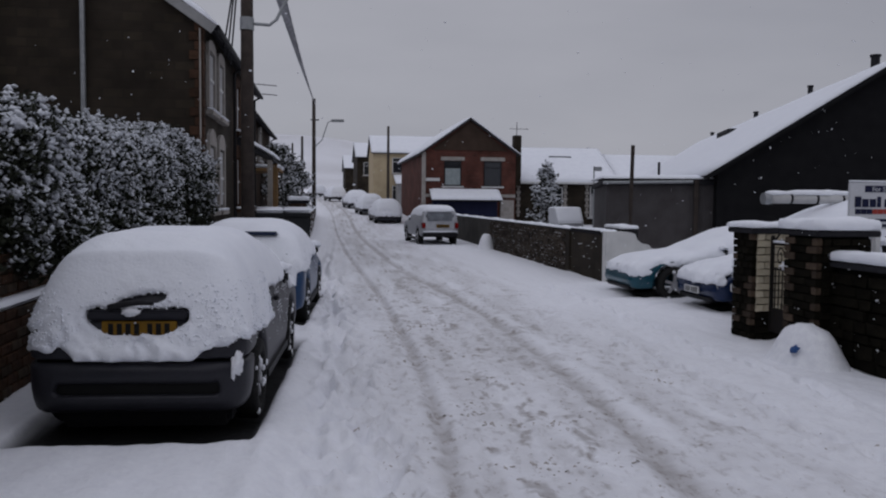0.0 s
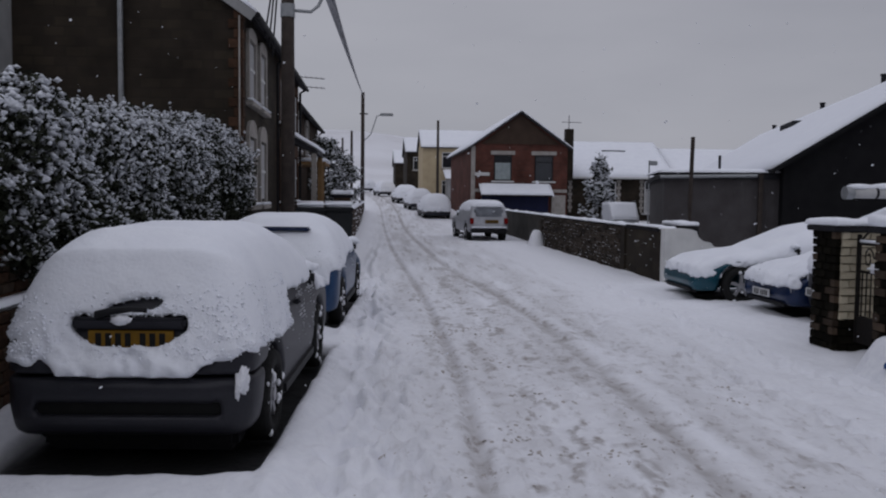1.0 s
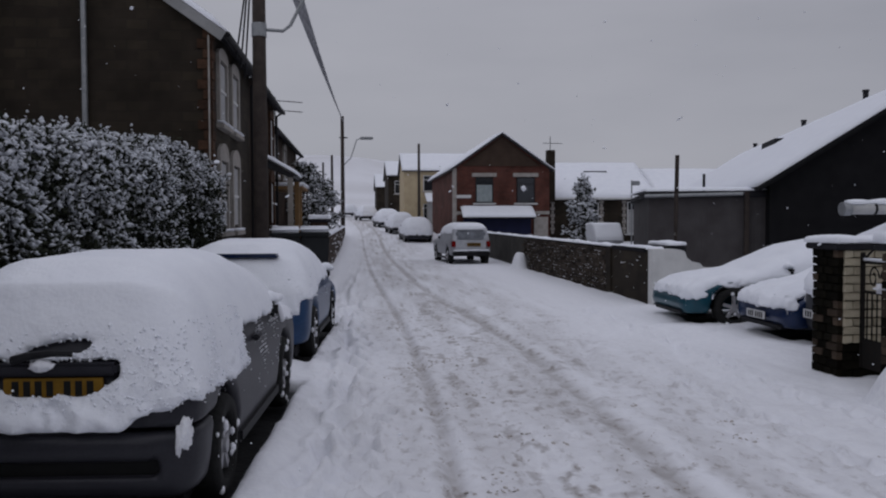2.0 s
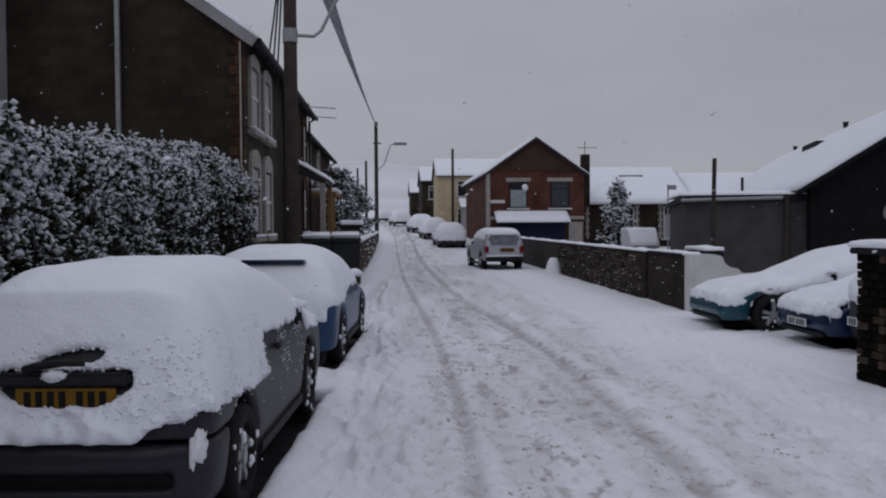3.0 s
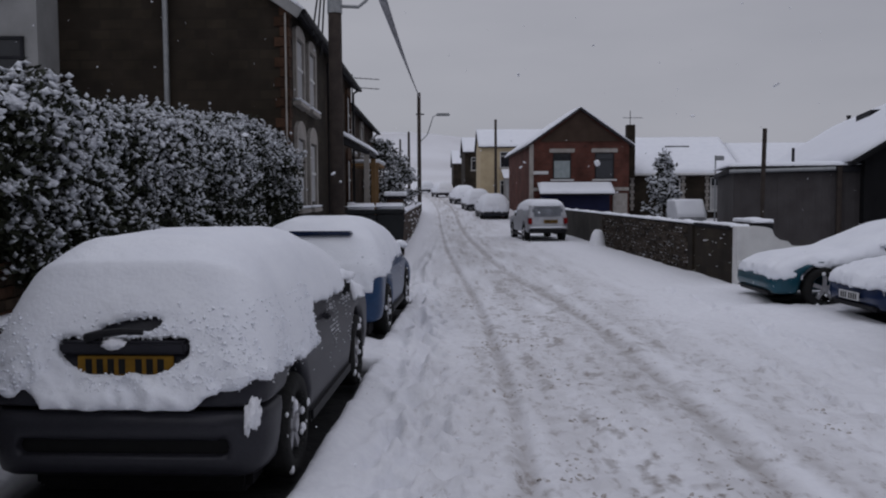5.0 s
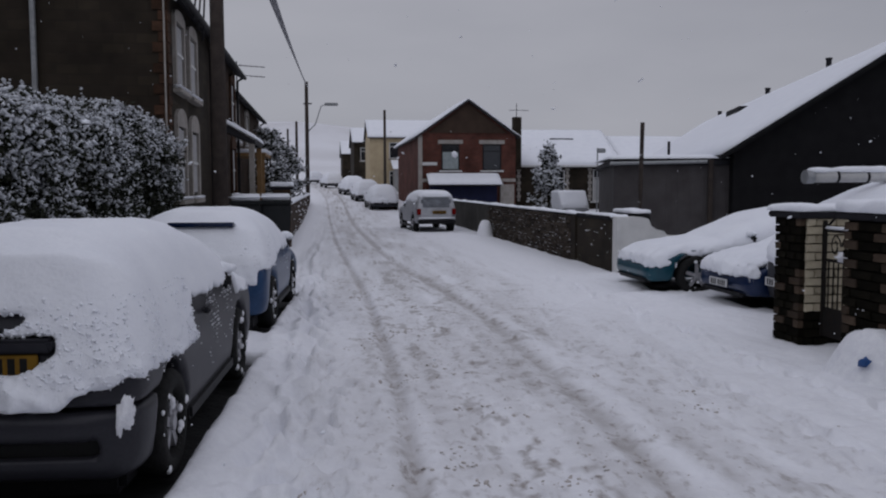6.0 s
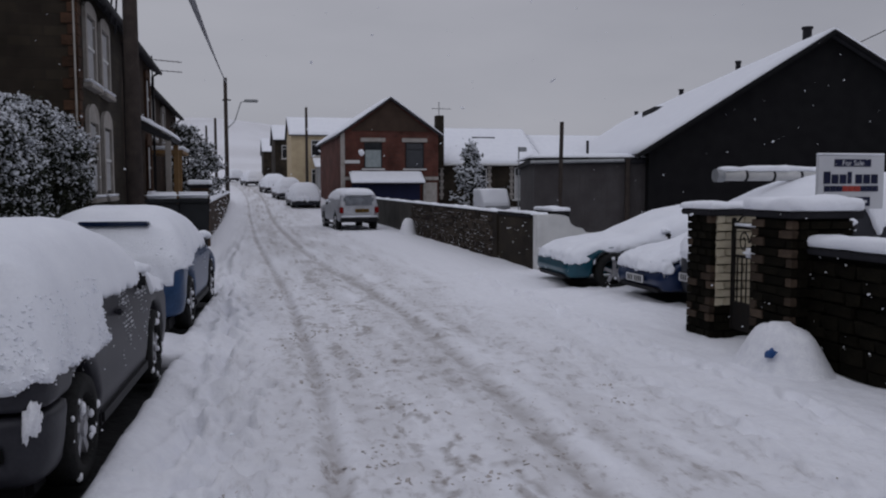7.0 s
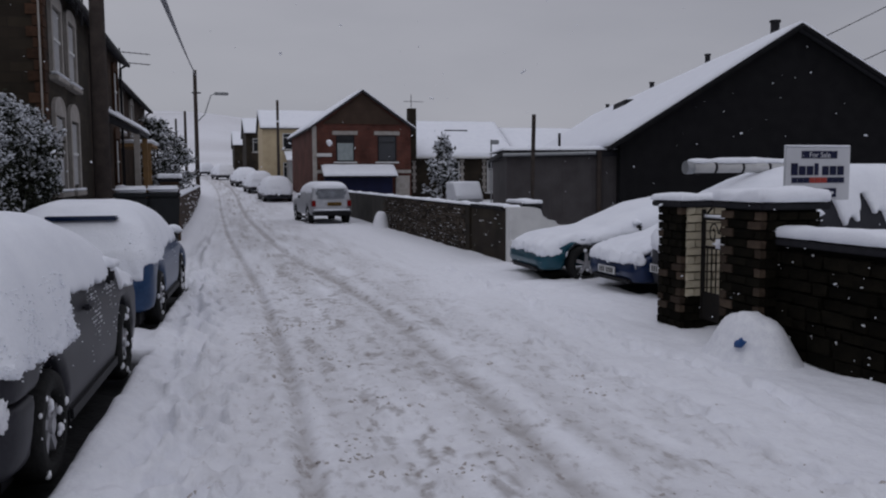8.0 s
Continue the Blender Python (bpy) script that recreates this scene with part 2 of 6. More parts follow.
def wobble(x, y, z, f, seed=0.0):
    """Smooth pseudo-random field in -1..1 from a few sines, for arrays."""
    s = np.sin(f * (1.0 * x + 0.37 * y - 0.21 * z) + 1.3 + seed) * np.sin(f * (-0.41 * x + 0.93 * y + 0.3 * z) + 0.7 * seed + 4.1)
    s = s + 0.6 * np.sin(f * (1.9 * x - 1.1 * y + 0.8 * z) + 2.2 * seed + 0.4) * np.sin(f * (0.7 * x + 2.1 * y - 1.3 * z) + 2.9)
    s = s + 0.4 * np.sin(f * (3.1 * x + 2.3 * y + 2.9 * z) + seed) * np.sin(f * (-2.7 * x + 3.7 * y + 1.9 * z) + 1.1 * seed)
    return s / 1.6


LATTICE = np.random.default_rng(3).uniform(-1, 1, (256, 256))


def grain(x, y, size, octaves=4):
    """Layered value noise in the plane, for arrays; size: the largest lumps."""
    total, amp = np.zeros(np.shape(x)), 1.0
    for o in range(octaves):
        u, v = x / size + 17.3 * o, y / size + 9.1 * o
        i, j = np.floor(u).astype(int), np.floor(v).astype(int)
        p, q = u - i, v - j
        p, q = p * p * (3 - 2 * p), q * q * (3 - 2 * q)
        n00, n10 = LATTICE[i % 256, j % 256], LATTICE[(i + 1) % 256, j % 256]
        n01, n11 = LATTICE[i % 256, (j + 1) % 256], LATTICE[(i + 1) % 256, (j + 1) % 256]
        total = total + amp * ((n00 * (1 - p) + n10 * p) * (1 - q) + (n01 * (1 - p) + n11 * p) * q)
        amp, size = amp * 0.55, size * 0.48
    return total


def skin(field, lo, hi, step):
    """The surface field = 0 (inside negative) as vertices and quads: naive surface nets on a grid."""
    axes = [np.arange(a, b + step, step) for a, b in zip(lo, hi)]
    g = np.meshgrid(*axes, indexing="ij")
    f = field(*g)
    inside = f < 0
    n = np.array(f.shape) - 1
    corners = [(i, j, k) for i in (0, 1) for j in (0, 1) for k in (0, 1)]
    def cut(a, c):
        return a[c[0]:c[0] + n[0], c[1]:c[1] + n[1], c[2]:c[2] + n[2]]
    count = sum(cut(inside, c).astype(int) for c in corners)
    mixed = (count > 0) & (count < 8)
    total, weight = np.zeros((*n, 3)), np.zeros(n)
    for a in corners:
        for d in range(3):
            if a[d] == 0:
                b = list(a)
                b[d] = 1
                fa, fb = cut(f, a), cut(f, b)
                cross = (fa < 0) != (fb < 0)
                tt = np.where(cross, fa / np.where(cross, fa - fb, 1), 0)
                for e in range(3):
                    total[..., e] += np.where(cross, (tt if e == d else a[e]), 0)
                weight += cross
    ids = -np.ones(n, int)
    ids[mixed] = np.arange(mixed.sum())
    idx = np.argwhere(mixed)
    verts = (idx + total[mixed] / weight[mixed][:, None]) * step + np.array(lo)
    faces = []
    for d in range(3):
        e1, e2 = (d + 1) % 3, (d + 2) % 3
        sl0 = [slice(1, n[0]), slice(1, n[1]), slice(1, n[2])]
        sl0[d] = slice(0, n[d])
        sl1 = list(sl0)
        sl1[d] = slice(1, n[d] + 1)
        a, b = inside[tuple(sl0)], inside[tuple(sl1)]
        for flip, mask in ((False, a & ~b), (True, ~a & b)):
            w = np.argwhere(mask)
            if not len(w):
                continue
            off = np.ones(3, int)
            off[d] = 0
            w = w + off
            q = []
            for s1, s2 in ((0, 0), (1, 0), (1, 1), (0, 1)):
                c = w.copy()
                c[:, e1] -= s1
                c[:, e2] -= s2
                q.append(ids[c[:, 0], c[:, 1], c[:, 2]])
            q = np.stack(q if not flip else q[::-1], 1)
            faces.append(q)
    faces = np.concatenate(faces) if faces else np.zeros((0, 4), int)
    return verts.tolist(), faces.tolist()


def smax(a, b, k):
    h = np.clip(0.5 + 0.5 * (a - b) / k, 0, 1)
    return b + (a - b) * h + k * h * (1 - h)


def poly_distance(u, v, pts):
    """Signed distance to a closed polygon, for arrays."""
    d = np.full(u.shape, 1e9)
    inside = np.zeros(u.shape, bool)
    for (x0, y0), (x1, y1) in zip(pts, pts[1:] + pts[:1]):
        ex, ey = x1 - x0, y1 - y0
        t = np.clip(((u - x0) * ex + (v - y0) * ey) / (ex * ex + ey * ey), 0, 1)
        d = np.minimum(d, (u - x0 - t * ex) ** 2 + (v - y0 - t * ey) ** 2)
        c = ((y0 > v) != (y1 > v)) & (u < (x1 - x0) * (v - y0) / ((y1 - y0) if y1 != y0 else 1e-9) + x0)
        inside ^= c
    return np.where(inside, -1, 1) * np.sqrt(d)


# ---- ground: one sheet of snow, with wheel ruts and trodden edges ----
def rise(y):
    return np.interp(y, [-400, 38, 46, 57, 80, 110, 150, 250, 420, 900, 2600], [0, 0, 0.08, 0.55, 1.45, 2.1, 2.7, 5, 16, 66, 80])


def bend(y):
    """How far the street swings to the left in the distance."""
    return -0.0011 * np.maximum(y - 52, 0) ** 2 * (y < 130) - (y >= 130) * (6.7 + 0.17 * (y - 130))


def rut(d, w):
    return np.exp(-(d / w) ** 2)


def ruts(x, y):
    xs = x - bend(y)
    sway = 0.1 * np.sin(y * 0.21) + 0.05 * np.sin(y * 0.53 + 1)
    line_l = np.interp(y, [-5, 3, 5, 6, 7, 8, 10, 12, 15, 17.5, 20, 27, 45], [0.5, 0.62, 0.79, 0.86, 0.91, 0.94, 0.98, 0.99, 0.96, 0.89, 0.82, 0.66, 0.55])
    line_r = np.interp(y, [-5, 3, 5, 6, 7, 8, 9, 11.5, 13, 14.5, 16.5, 18, 20, 23, 35], [1.9, 2.02, 2.16, 2.26, 2.33, 2.37, 2.39, 2.39, 2.34, 2.25, 2.1, 1.98, 1.88, 1.76, 1.62])
    line_c = np.interp(y, [-5, 6, 8, 10, 13, 17, 22, 30], [1.2, 1.46, 1.5, 1.58, 1.56, 1.4, 1.2, 1.1])
    left = rut(xs - line_l, 0.06)
    right = rut(xs - line_r, 0.095)
    faint = 0.4 * rut(xs - line_c, 0.22) + 0.4 * rut(xs - line_r - 0.33 - 0.3 * sway, 0.1) + 0.3 * rut(xs - line_l - 0.22, 0.07) + 0.3 * rut(xs - line_r + 0.3, 0.08)
    return left, right, faint


def sheltered(x, y):
    """Bare tarmac that the parked cars have kept clear of snow: 1 under them, 0 beside."""
    def rect(x0, x1, y0, y1, lean=0.0):
        u = x - lean * (y - y0)
        d = np.maximum(np.maximum(x0 - u, u - x1), np.maximum(y0 - y, y - y1))
        return 1 / (1 + np.exp(np.clip(d / 0.012, -40, 40)))
    m = rect(-2.1, -0.5, 5.58, 9.85, 0.056)
    m = np.maximum(m, rect(-1.9, -0.3, 10.95, 14.7, 0.07))
    m = np.maximum(m, rect(5.62, 9.2, 14.0, 15.4))
    m = np.maximum(m, rect(6.15, 9.6, 12.1, 13.35))
    return m


def ground_z(x, y):
    xs = x - bend(y)
    left, right, faint = ruts(x, y)
    z = rise(y) * (1 - 0.55 * np.clip((y - 200) / 300, 0, 1) * np.clip(x / 160 + 0.1, 0, 1)) + np.clip((y - 300) / 400, 0, 1) * 14 * grain(x, y, 330.0, 3)
    z = z - 0.042 * left - 0.04 * right - 0.026 * faint * (1 + 0.3 * grain(x, y, 1.6))
    z = z + 0.10 / (1 + np.exp(np.clip((xs + 0.35) / 0.09, -40, 40))) + 0.015 / (1 + np.exp(np.clip(-(xs - 4.3) / 0.3, -40, 40)))
    lane = 1 / (1 + np.exp(np.clip(-(xs - 0.35) / 0.15, -40, 40))) / (1 + np.exp(np.clip((xs - 3.7) / 0.3, -40, 40)))
    near = np.exp(-np.maximum(y - 20, 0) / 18)
    lumps = grain(x, y * 0.35, 0.2)
    z = z + near * (0.015 * lumps * lane * (1 - 0.9 * left ** 0.2) * (1 - 0.9 * right ** 0.2) + 0.012 * grain(x + 5, y, 1.1) + 0.010 * lumps * (1 - lane))
    z = z + near * 0.03 * np.clip(grain(x, y * 0.7, 0.13, 3) - 0.25, 0, 1) * lane * (1 - left ** 0.2) * (1 - right ** 0.2)
    z = z + near * 0.016 * (rut(np.abs(xs - 0.93) - 0.13, 0.05) + rut(np.abs(xs - 2.35) - 0.19, 0.06)) * np.clip(0.5 + grain(x, y, 0.4, 3), 0, 1.5) * (y < 16)
    z = z + near * 0.026 * np.clip(grain(x + 40, y * 0.8, 0.5, 4), -0.6, 1) * (xs > 3.2)
    z = z + 0.055 * near * rut(xs + 0.3 - 0.03 * (y - 7), 0.14) * (1 + 0.6 * grain(x, y, 0.5)) * (y > 4)
    arc = np.hypot(xs - 7.6, y - 10.2)
    z = z - near * 0.04 * (rut(arc - 4.7, 0.1) + rut(arc - 3.6, 0.1)) * (xs < 6.2) * (y > 9.5)
    z = z - sheltered(x, y) * np.where(xs < 2, 0.13, 0.05)
    walked = np.exp(-((xs - 0.14 - 0.05 * np.sin(y)) / 0.24) ** 2)
    z = z - near * 0.085 * walked * np.clip(grain(x, y * 0.8, 0.24, 3) + 0.12, -0.35, 1)
    return z


STEPS = random.Random(11)
FEET = []
for lane_x, y_a, y_b in ((0.02, 4.2, 22.0), (0.26, 4.0, 19.0), (0.14, 6.0, 26.0), (0.42, 4.0, 9.0), (4.4, 6.5, 16.0), (3.6, 5.0, 10.0)):
    fy_ = y_a
    while fy_ < y_b:
        FEET.append((lane_x + STEPS.uniform(-0.11, 0.11), fy_, STEPS.uniform(-0.25, 0.25)))
        fy_ += STEPS.uniform(0.24, 0.42)


def tread(x, y, z):
    """Press footprints into the sheet."""
    for fx_, fy_, turn in FEET:
        near_ = (np.abs(x - fx_) < 0.35) & (np.abs(y - fy_) < 0.45)
        dx, dy = x[near_] - fx_, y[near_] - fy_
        u, v = dx * math.cos(turn) + dy * math.sin(turn), -dx * math.sin(turn) + dy * math.cos(turn)
        d = (u / 0.075) ** 2 + (v / 0.15) ** 2
        z[near_] += -0.085 * np.exp(-d ** 1.5) + 0.028 * np.exp(-(np.sqrt(d) - 1.5) ** 2 * 5)
    return z


gx = np.concatenate([-np.geomspace(1500, 3.4, 34), np.arange(-3.3, 6.4, 0.036), np.geomspace(6.5, 1500, 40)])
gy = np.concatenate([-np.geomspace(60, 2.2, 12)[:-1], np.arange(-2.0, 3.5, 0.4), np.arange(3.6, 17, 0.042), np.geomspace(17.05, 2600, 170)])
GX, GY = np.meshgrid(gx, gy, indexing="ij")
GZ = tread(GX, GY, ground_z(GX, GY))
nx, ny = GX.shape
gid = np.arange(nx * ny).reshape(nx, ny)
gfaces = np.stack([gid[:-1, :-1], gid[1:, :-1], gid[1:, 1:], gid[:-1, 1:]], -1).reshape(-1, 4)
GROUND_SNOW = material("road_snow", (0.84, 0.85, 0.89), (0.78, 0.79, 0.84), 11, 0.75, bump=1.0, detail_scale=26, spec=0.2)
ground = sheet("ground", np.stack([GX, GY, GZ], -1).reshape(-1, 3).tolist(), gfaces.tolist(), GROUND_SNOW)
tagged(ground, "snow-covered street with wheel ruts and trodden slush", "ground", kind="structure")
gl, gr, gf = ruts(GX, GY)
lane_mask = 1 / (1 + np.exp(np.clip(-((GX - bend(GY)) - 0.3) / 0.2, -40, 40))) / (1 + np.exp(np.clip(((GX - bend(GY)) - 3.6) / 0.3, -40, 40)))
slush = np.clip(0.56 * gl + 0.72 * gr + (0.45 * gf + 0.28 * lane_mask) * (1 + 0.8 * grain(GX * 1.6, GY * 0.22, 0.5)), 0, 1)
# greys the far hill's snow towards the sky: distance haze put into colour
far_haze = np.clip((GY - 170) / 120, 0, 1) * (0.3 + 0.2 * grain(GX, GY, 60.0))
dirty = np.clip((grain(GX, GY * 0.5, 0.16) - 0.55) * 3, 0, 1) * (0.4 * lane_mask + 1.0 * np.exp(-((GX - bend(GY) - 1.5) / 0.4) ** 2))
# the slush mask also carries the far hill's haze tone
slush = np.clip(slush + dirty + far_haze, 0, 1)
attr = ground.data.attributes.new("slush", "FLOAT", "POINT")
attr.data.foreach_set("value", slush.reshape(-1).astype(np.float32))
bare = ground.data.attributes.new("bare", "FLOAT", "POINT")
bare.data.foreach_set("value", sheltered(GX, GY).reshape(-1).astype(np.float32))
gn, glk = GROUND_SNOW.node_tree.nodes, GROUND_SNOW.node_tree.links
gb = gn["Principled BSDF"]
clean_snow = gb.inputs["Base Color"].links[0].from_socket
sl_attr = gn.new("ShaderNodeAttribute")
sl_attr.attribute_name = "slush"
sl_noise = gn.new("ShaderNodeTexNoise")
sl_noise.inputs["Scale"].default_value, sl_noise.inputs["Detail"].default_value = 5.0, 8
sl_mul = gn.new("ShaderNodeMath")
sl_mul.operation = "MULTIPLY"
sl_range = gn.new("ShaderNodeMapRange")
sl_range.inputs[1].default_value, sl_range.inputs[2].default_value, sl_range.inputs[3].default_value, sl_range.inputs[4].default_value = 0.35, 0.62, 0.6, 1.0
gco = gn.new("ShaderNodeTexCoord")
glk.new(gco.outputs["Object"], sl_noise.inputs["Vector"])
glk.new(sl_noise.outputs[0], sl_range.inputs[0])
glk.new(sl_attr.outputs["Fac"], sl_mul.inputs[0])
glk.new(sl_range.outputs[0], sl_mul.inputs[1])
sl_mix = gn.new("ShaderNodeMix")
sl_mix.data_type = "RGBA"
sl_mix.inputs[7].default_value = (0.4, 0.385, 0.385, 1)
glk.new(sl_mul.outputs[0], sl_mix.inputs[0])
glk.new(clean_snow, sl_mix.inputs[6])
speck = gn.new("ShaderNodeTexNoise")
speck.inputs["Scale"].default_value, speck.inputs["Detail"].default_value = 14.0, 8
speck.inputs["Roughness"].default_value = 0.65
speck_map = gn.new("ShaderNodeMapping")
speck_map.inputs["Scale"].default_value = (1.0, 0.45, 1.0)
glk.new(gco.outputs["Object"], speck_map.inputs["Vector"])
glk.new(speck_map.outputs[0], speck.inputs["Vector"])
speck_range = gn.new("ShaderNodeMapRange")
speck_range.inputs[1].default_value, speck_range.inputs[2].default_value, speck_range.inputs[3].default_value, speck_range.inputs[4].default_value = 0.53, 0.68, 0.0, 1.6
glk.new(speck.outputs[0], speck_range.inputs[0])
speck_mul = gn.new("ShaderNodeMath")
speck_mul.operation, speck_mul.use_clamp = "MULTIPLY", True
glk.new(speck_range.outputs[0], speck_mul.inputs[0])
glk.new(sl_attr.outputs["Fac"], speck_mul.inputs[1])
speck_mix = gn.new("ShaderNodeMix")
speck_mix.data_type = "RGBA"
speck_mix.inputs[7].default_value = (0.33, 0.305, 0.295, 1)
glk.new(speck_mul.outputs[0], speck_mix.inputs[0])
glk.new(sl_mix.outputs[2], speck_mix.inputs[6])
bare_attr = gn.new("ShaderNodeAttribute")
bare_attr.attribute_name = "bare"
bare_mix = gn.new("ShaderNodeMix")
bare_mix.data_type = "RGBA"
bare_mix.inputs[7].default_value = (0.02, 0.02, 0.021, 1)
glk.new(bare_attr.outputs["Fac"], bare_mix.inputs[0])
glk.new(speck_mix.outputs[2], bare_mix.inputs[6])
glk.new(bare_mix.outputs[2], gb.inputs["Base Color"])


def floor_at(x, y):
    return float(ground_z(np.array([[float(x)]]), np.array([[float(y)]]))[0, 0])


ICO = bmesh.new()
bmesh.ops.create_icosphere(ICO, subdivisions=1, radius=1.0)
ICO_V = np.array([v.co[:] for v in ICO.verts])
ICO_F = np.array([[v.index for v in f.verts] for f in ICO.faces])
ICO.free()
OCT_V = np.array([(1, 0, 0), (-1, 0, 0), (0, 1, 0), (0, -1, 0), (0, 0, 1), (0, 0, -1)], float)
OCT_F = np.array([(0, 2, 4), (2, 1, 4), (1, 3, 4), (3, 0, 4), (2, 0, 5), (1, 2, 5), (3, 1, 5), (0, 3, 5)])


def lumps(name, centres, sizes, mat, parent, label, rng, flat=0.6, stretch=1.0):
    """Many small lumps in one mesh."""
    n = len(centres)
    solid_v, solid_f = (OCT_V, OCT_F) if n > 4000 else (ICO_V, ICO_F)
    ang = rng.uniform(0, 6.28, n)
    c, s = np.cos(ang), np.sin(ang)
    sc = np.stack([sizes * rng.uniform(0.7, 1.5, n), sizes * rng.uniform(0.5, 1.0, n), sizes * flat * rng.uniform(0.6, 1.2, n)], 1)
    v = solid_v[None] * sc[:, None] * rng.uniform(0.75, 1.25, (n, len(solid_v), 1))
    lean = rng.uniform(-0.6, 0.6, n)
    v = np.stack([v[..., 0], v[..., 1], v[..., 2] + lean[:, None] * v[..., 0]], -1)
    v = np.stack([v[..., 0] * c[:, None] - v[..., 1] * s[:, None], (v[..., 0] * s[:, None] + v[..., 1] * c[:, None]) * stretch, v[..., 2]], -1) + centres[:, None]
    f = solid_f[None] + (np.arange(n) * len(solid_v))[:, None, None]
    ob = sheet(name, v.reshape(-1, 3).tolist(), f.reshape(-1, 3).tolist(), mat, parent, label)
    return tagged(ob, kind="stuff")


# ---- parked cars under snow ----
def wheel(x, y, r, side, parent, snowy=True):
    """A wheel with its tyre and spoked rim, axle along x; side: which way it faces."""
    bm = bmesh.new()
    w = 0.2
    prof = [(-w / 2, r * 0.66), (-w / 2, r * 0.93), (-w / 2 + 0.03, r), (w / 2 - 0.03, r), (w / 2, r * 0.93), (w / 2, r * 0.66), (w / 4, r * 0.62), (-w / 4, r * 0.62)]
    rings = [[bm.verts.new((px_, pr * math.cos(2 * math.pi * k / 28), pr * math.sin(2 * math.pi * k / 28))) for px_, pr in prof] for k in range(28)]
    for k in range(28):
        a, b = rings[k], rings[(k + 1) % 28]
        for i in range(len(prof)):
            bm.faces.new((a[i], a[(i + 1) % len(prof)], b[(i + 1) % len(prof)], b[i]))
    bmesh.ops.recalc_face_normals(bm, faces=bm.faces)
    wh = new("wheel")
    wh.parent, wh.location = parent, (x - side * w / 2, y, r)
    part("tyre", bm, RUBBER, wh, smooth=True)
    bm = bmesh.new()
    for k in range(5):
        a = 2 * math.pi * k / 5
        c = bmesh.ops.create_cube(bm, size=1.0)["verts"]
        for v in c:
            u = Vector((v.co.x * 0.03, v.co.y * 0.055, v.co.z * r * 0.58 + r * 0.3))
            v.co = Vector((side * 0.06 + u.x, u.y * math.cos(a) - u.z * math.sin(a), u.y * math.sin(a) + u.z * math.cos(a)))
    for rr, ww, off in ((r * 0.66, 0.05, 0.07), (r * 0.15, 0.05, 0.07)):
        c = bmesh.ops.create_cone(bm, cap_ends=rr < 0.1, segments=24, radius1=rr, radius2=rr, depth=ww)["verts"]
        for v in c:
            v.co = Vector((side * off + v.co.z, v.co.x, v.co.y))
    part("rim", bm, ALLOY, wh, "alloy rim")
    if snowy:
        rnd = random.Random(int(abs(x * 100) + abs(y * 10)))
        bm = bmesh.new()
        for k in range(12):
            a, q = rnd.uniform(0, 6.28), r * rnd.uniform(0.25, 0.98)
            c = bmesh.ops.create_icosphere(bm, subdivisions=1, radius=rnd.uniform(0.012, 0.035))["verts"]
            for v in c:
                v.co = Vector((side * 0.095 + v.co.x * 0.6, q * math.cos(a) + v.co.y * rnd.uniform(0.9, 1.3), q * math.sin(a) + v.co.z))
        tagged(part("clinging_snow", bm, SNOW_ROUGH, wh, "flecks of packed snow", smooth=True), kind="stuff")
    return wh


def plate(x, y, z, w, h, facing, mat, parent, label):
    """A number plate with plain bars for its marks; facing -1: to the rear."""
    pl = part("number_plate", box(x - w / 2, y - 0.008, z - h / 2, x + w / 2, y + 0.008, z + h / 2, 0.004), mat, parent, label)
    step = w * 0.115
    for i in range(7):
        cx = x - w * 0.38 + i * step + (w * 0.06 if i > 3 else 0)
        part("bar", box(cx - step * 0.3, y + facing * 0.008 - 0.002, z - h * 0.36, cx + step * 0.3, y + facing * 0.008 + 0.002, z + h * 0.36), INK, pl)
    return pl


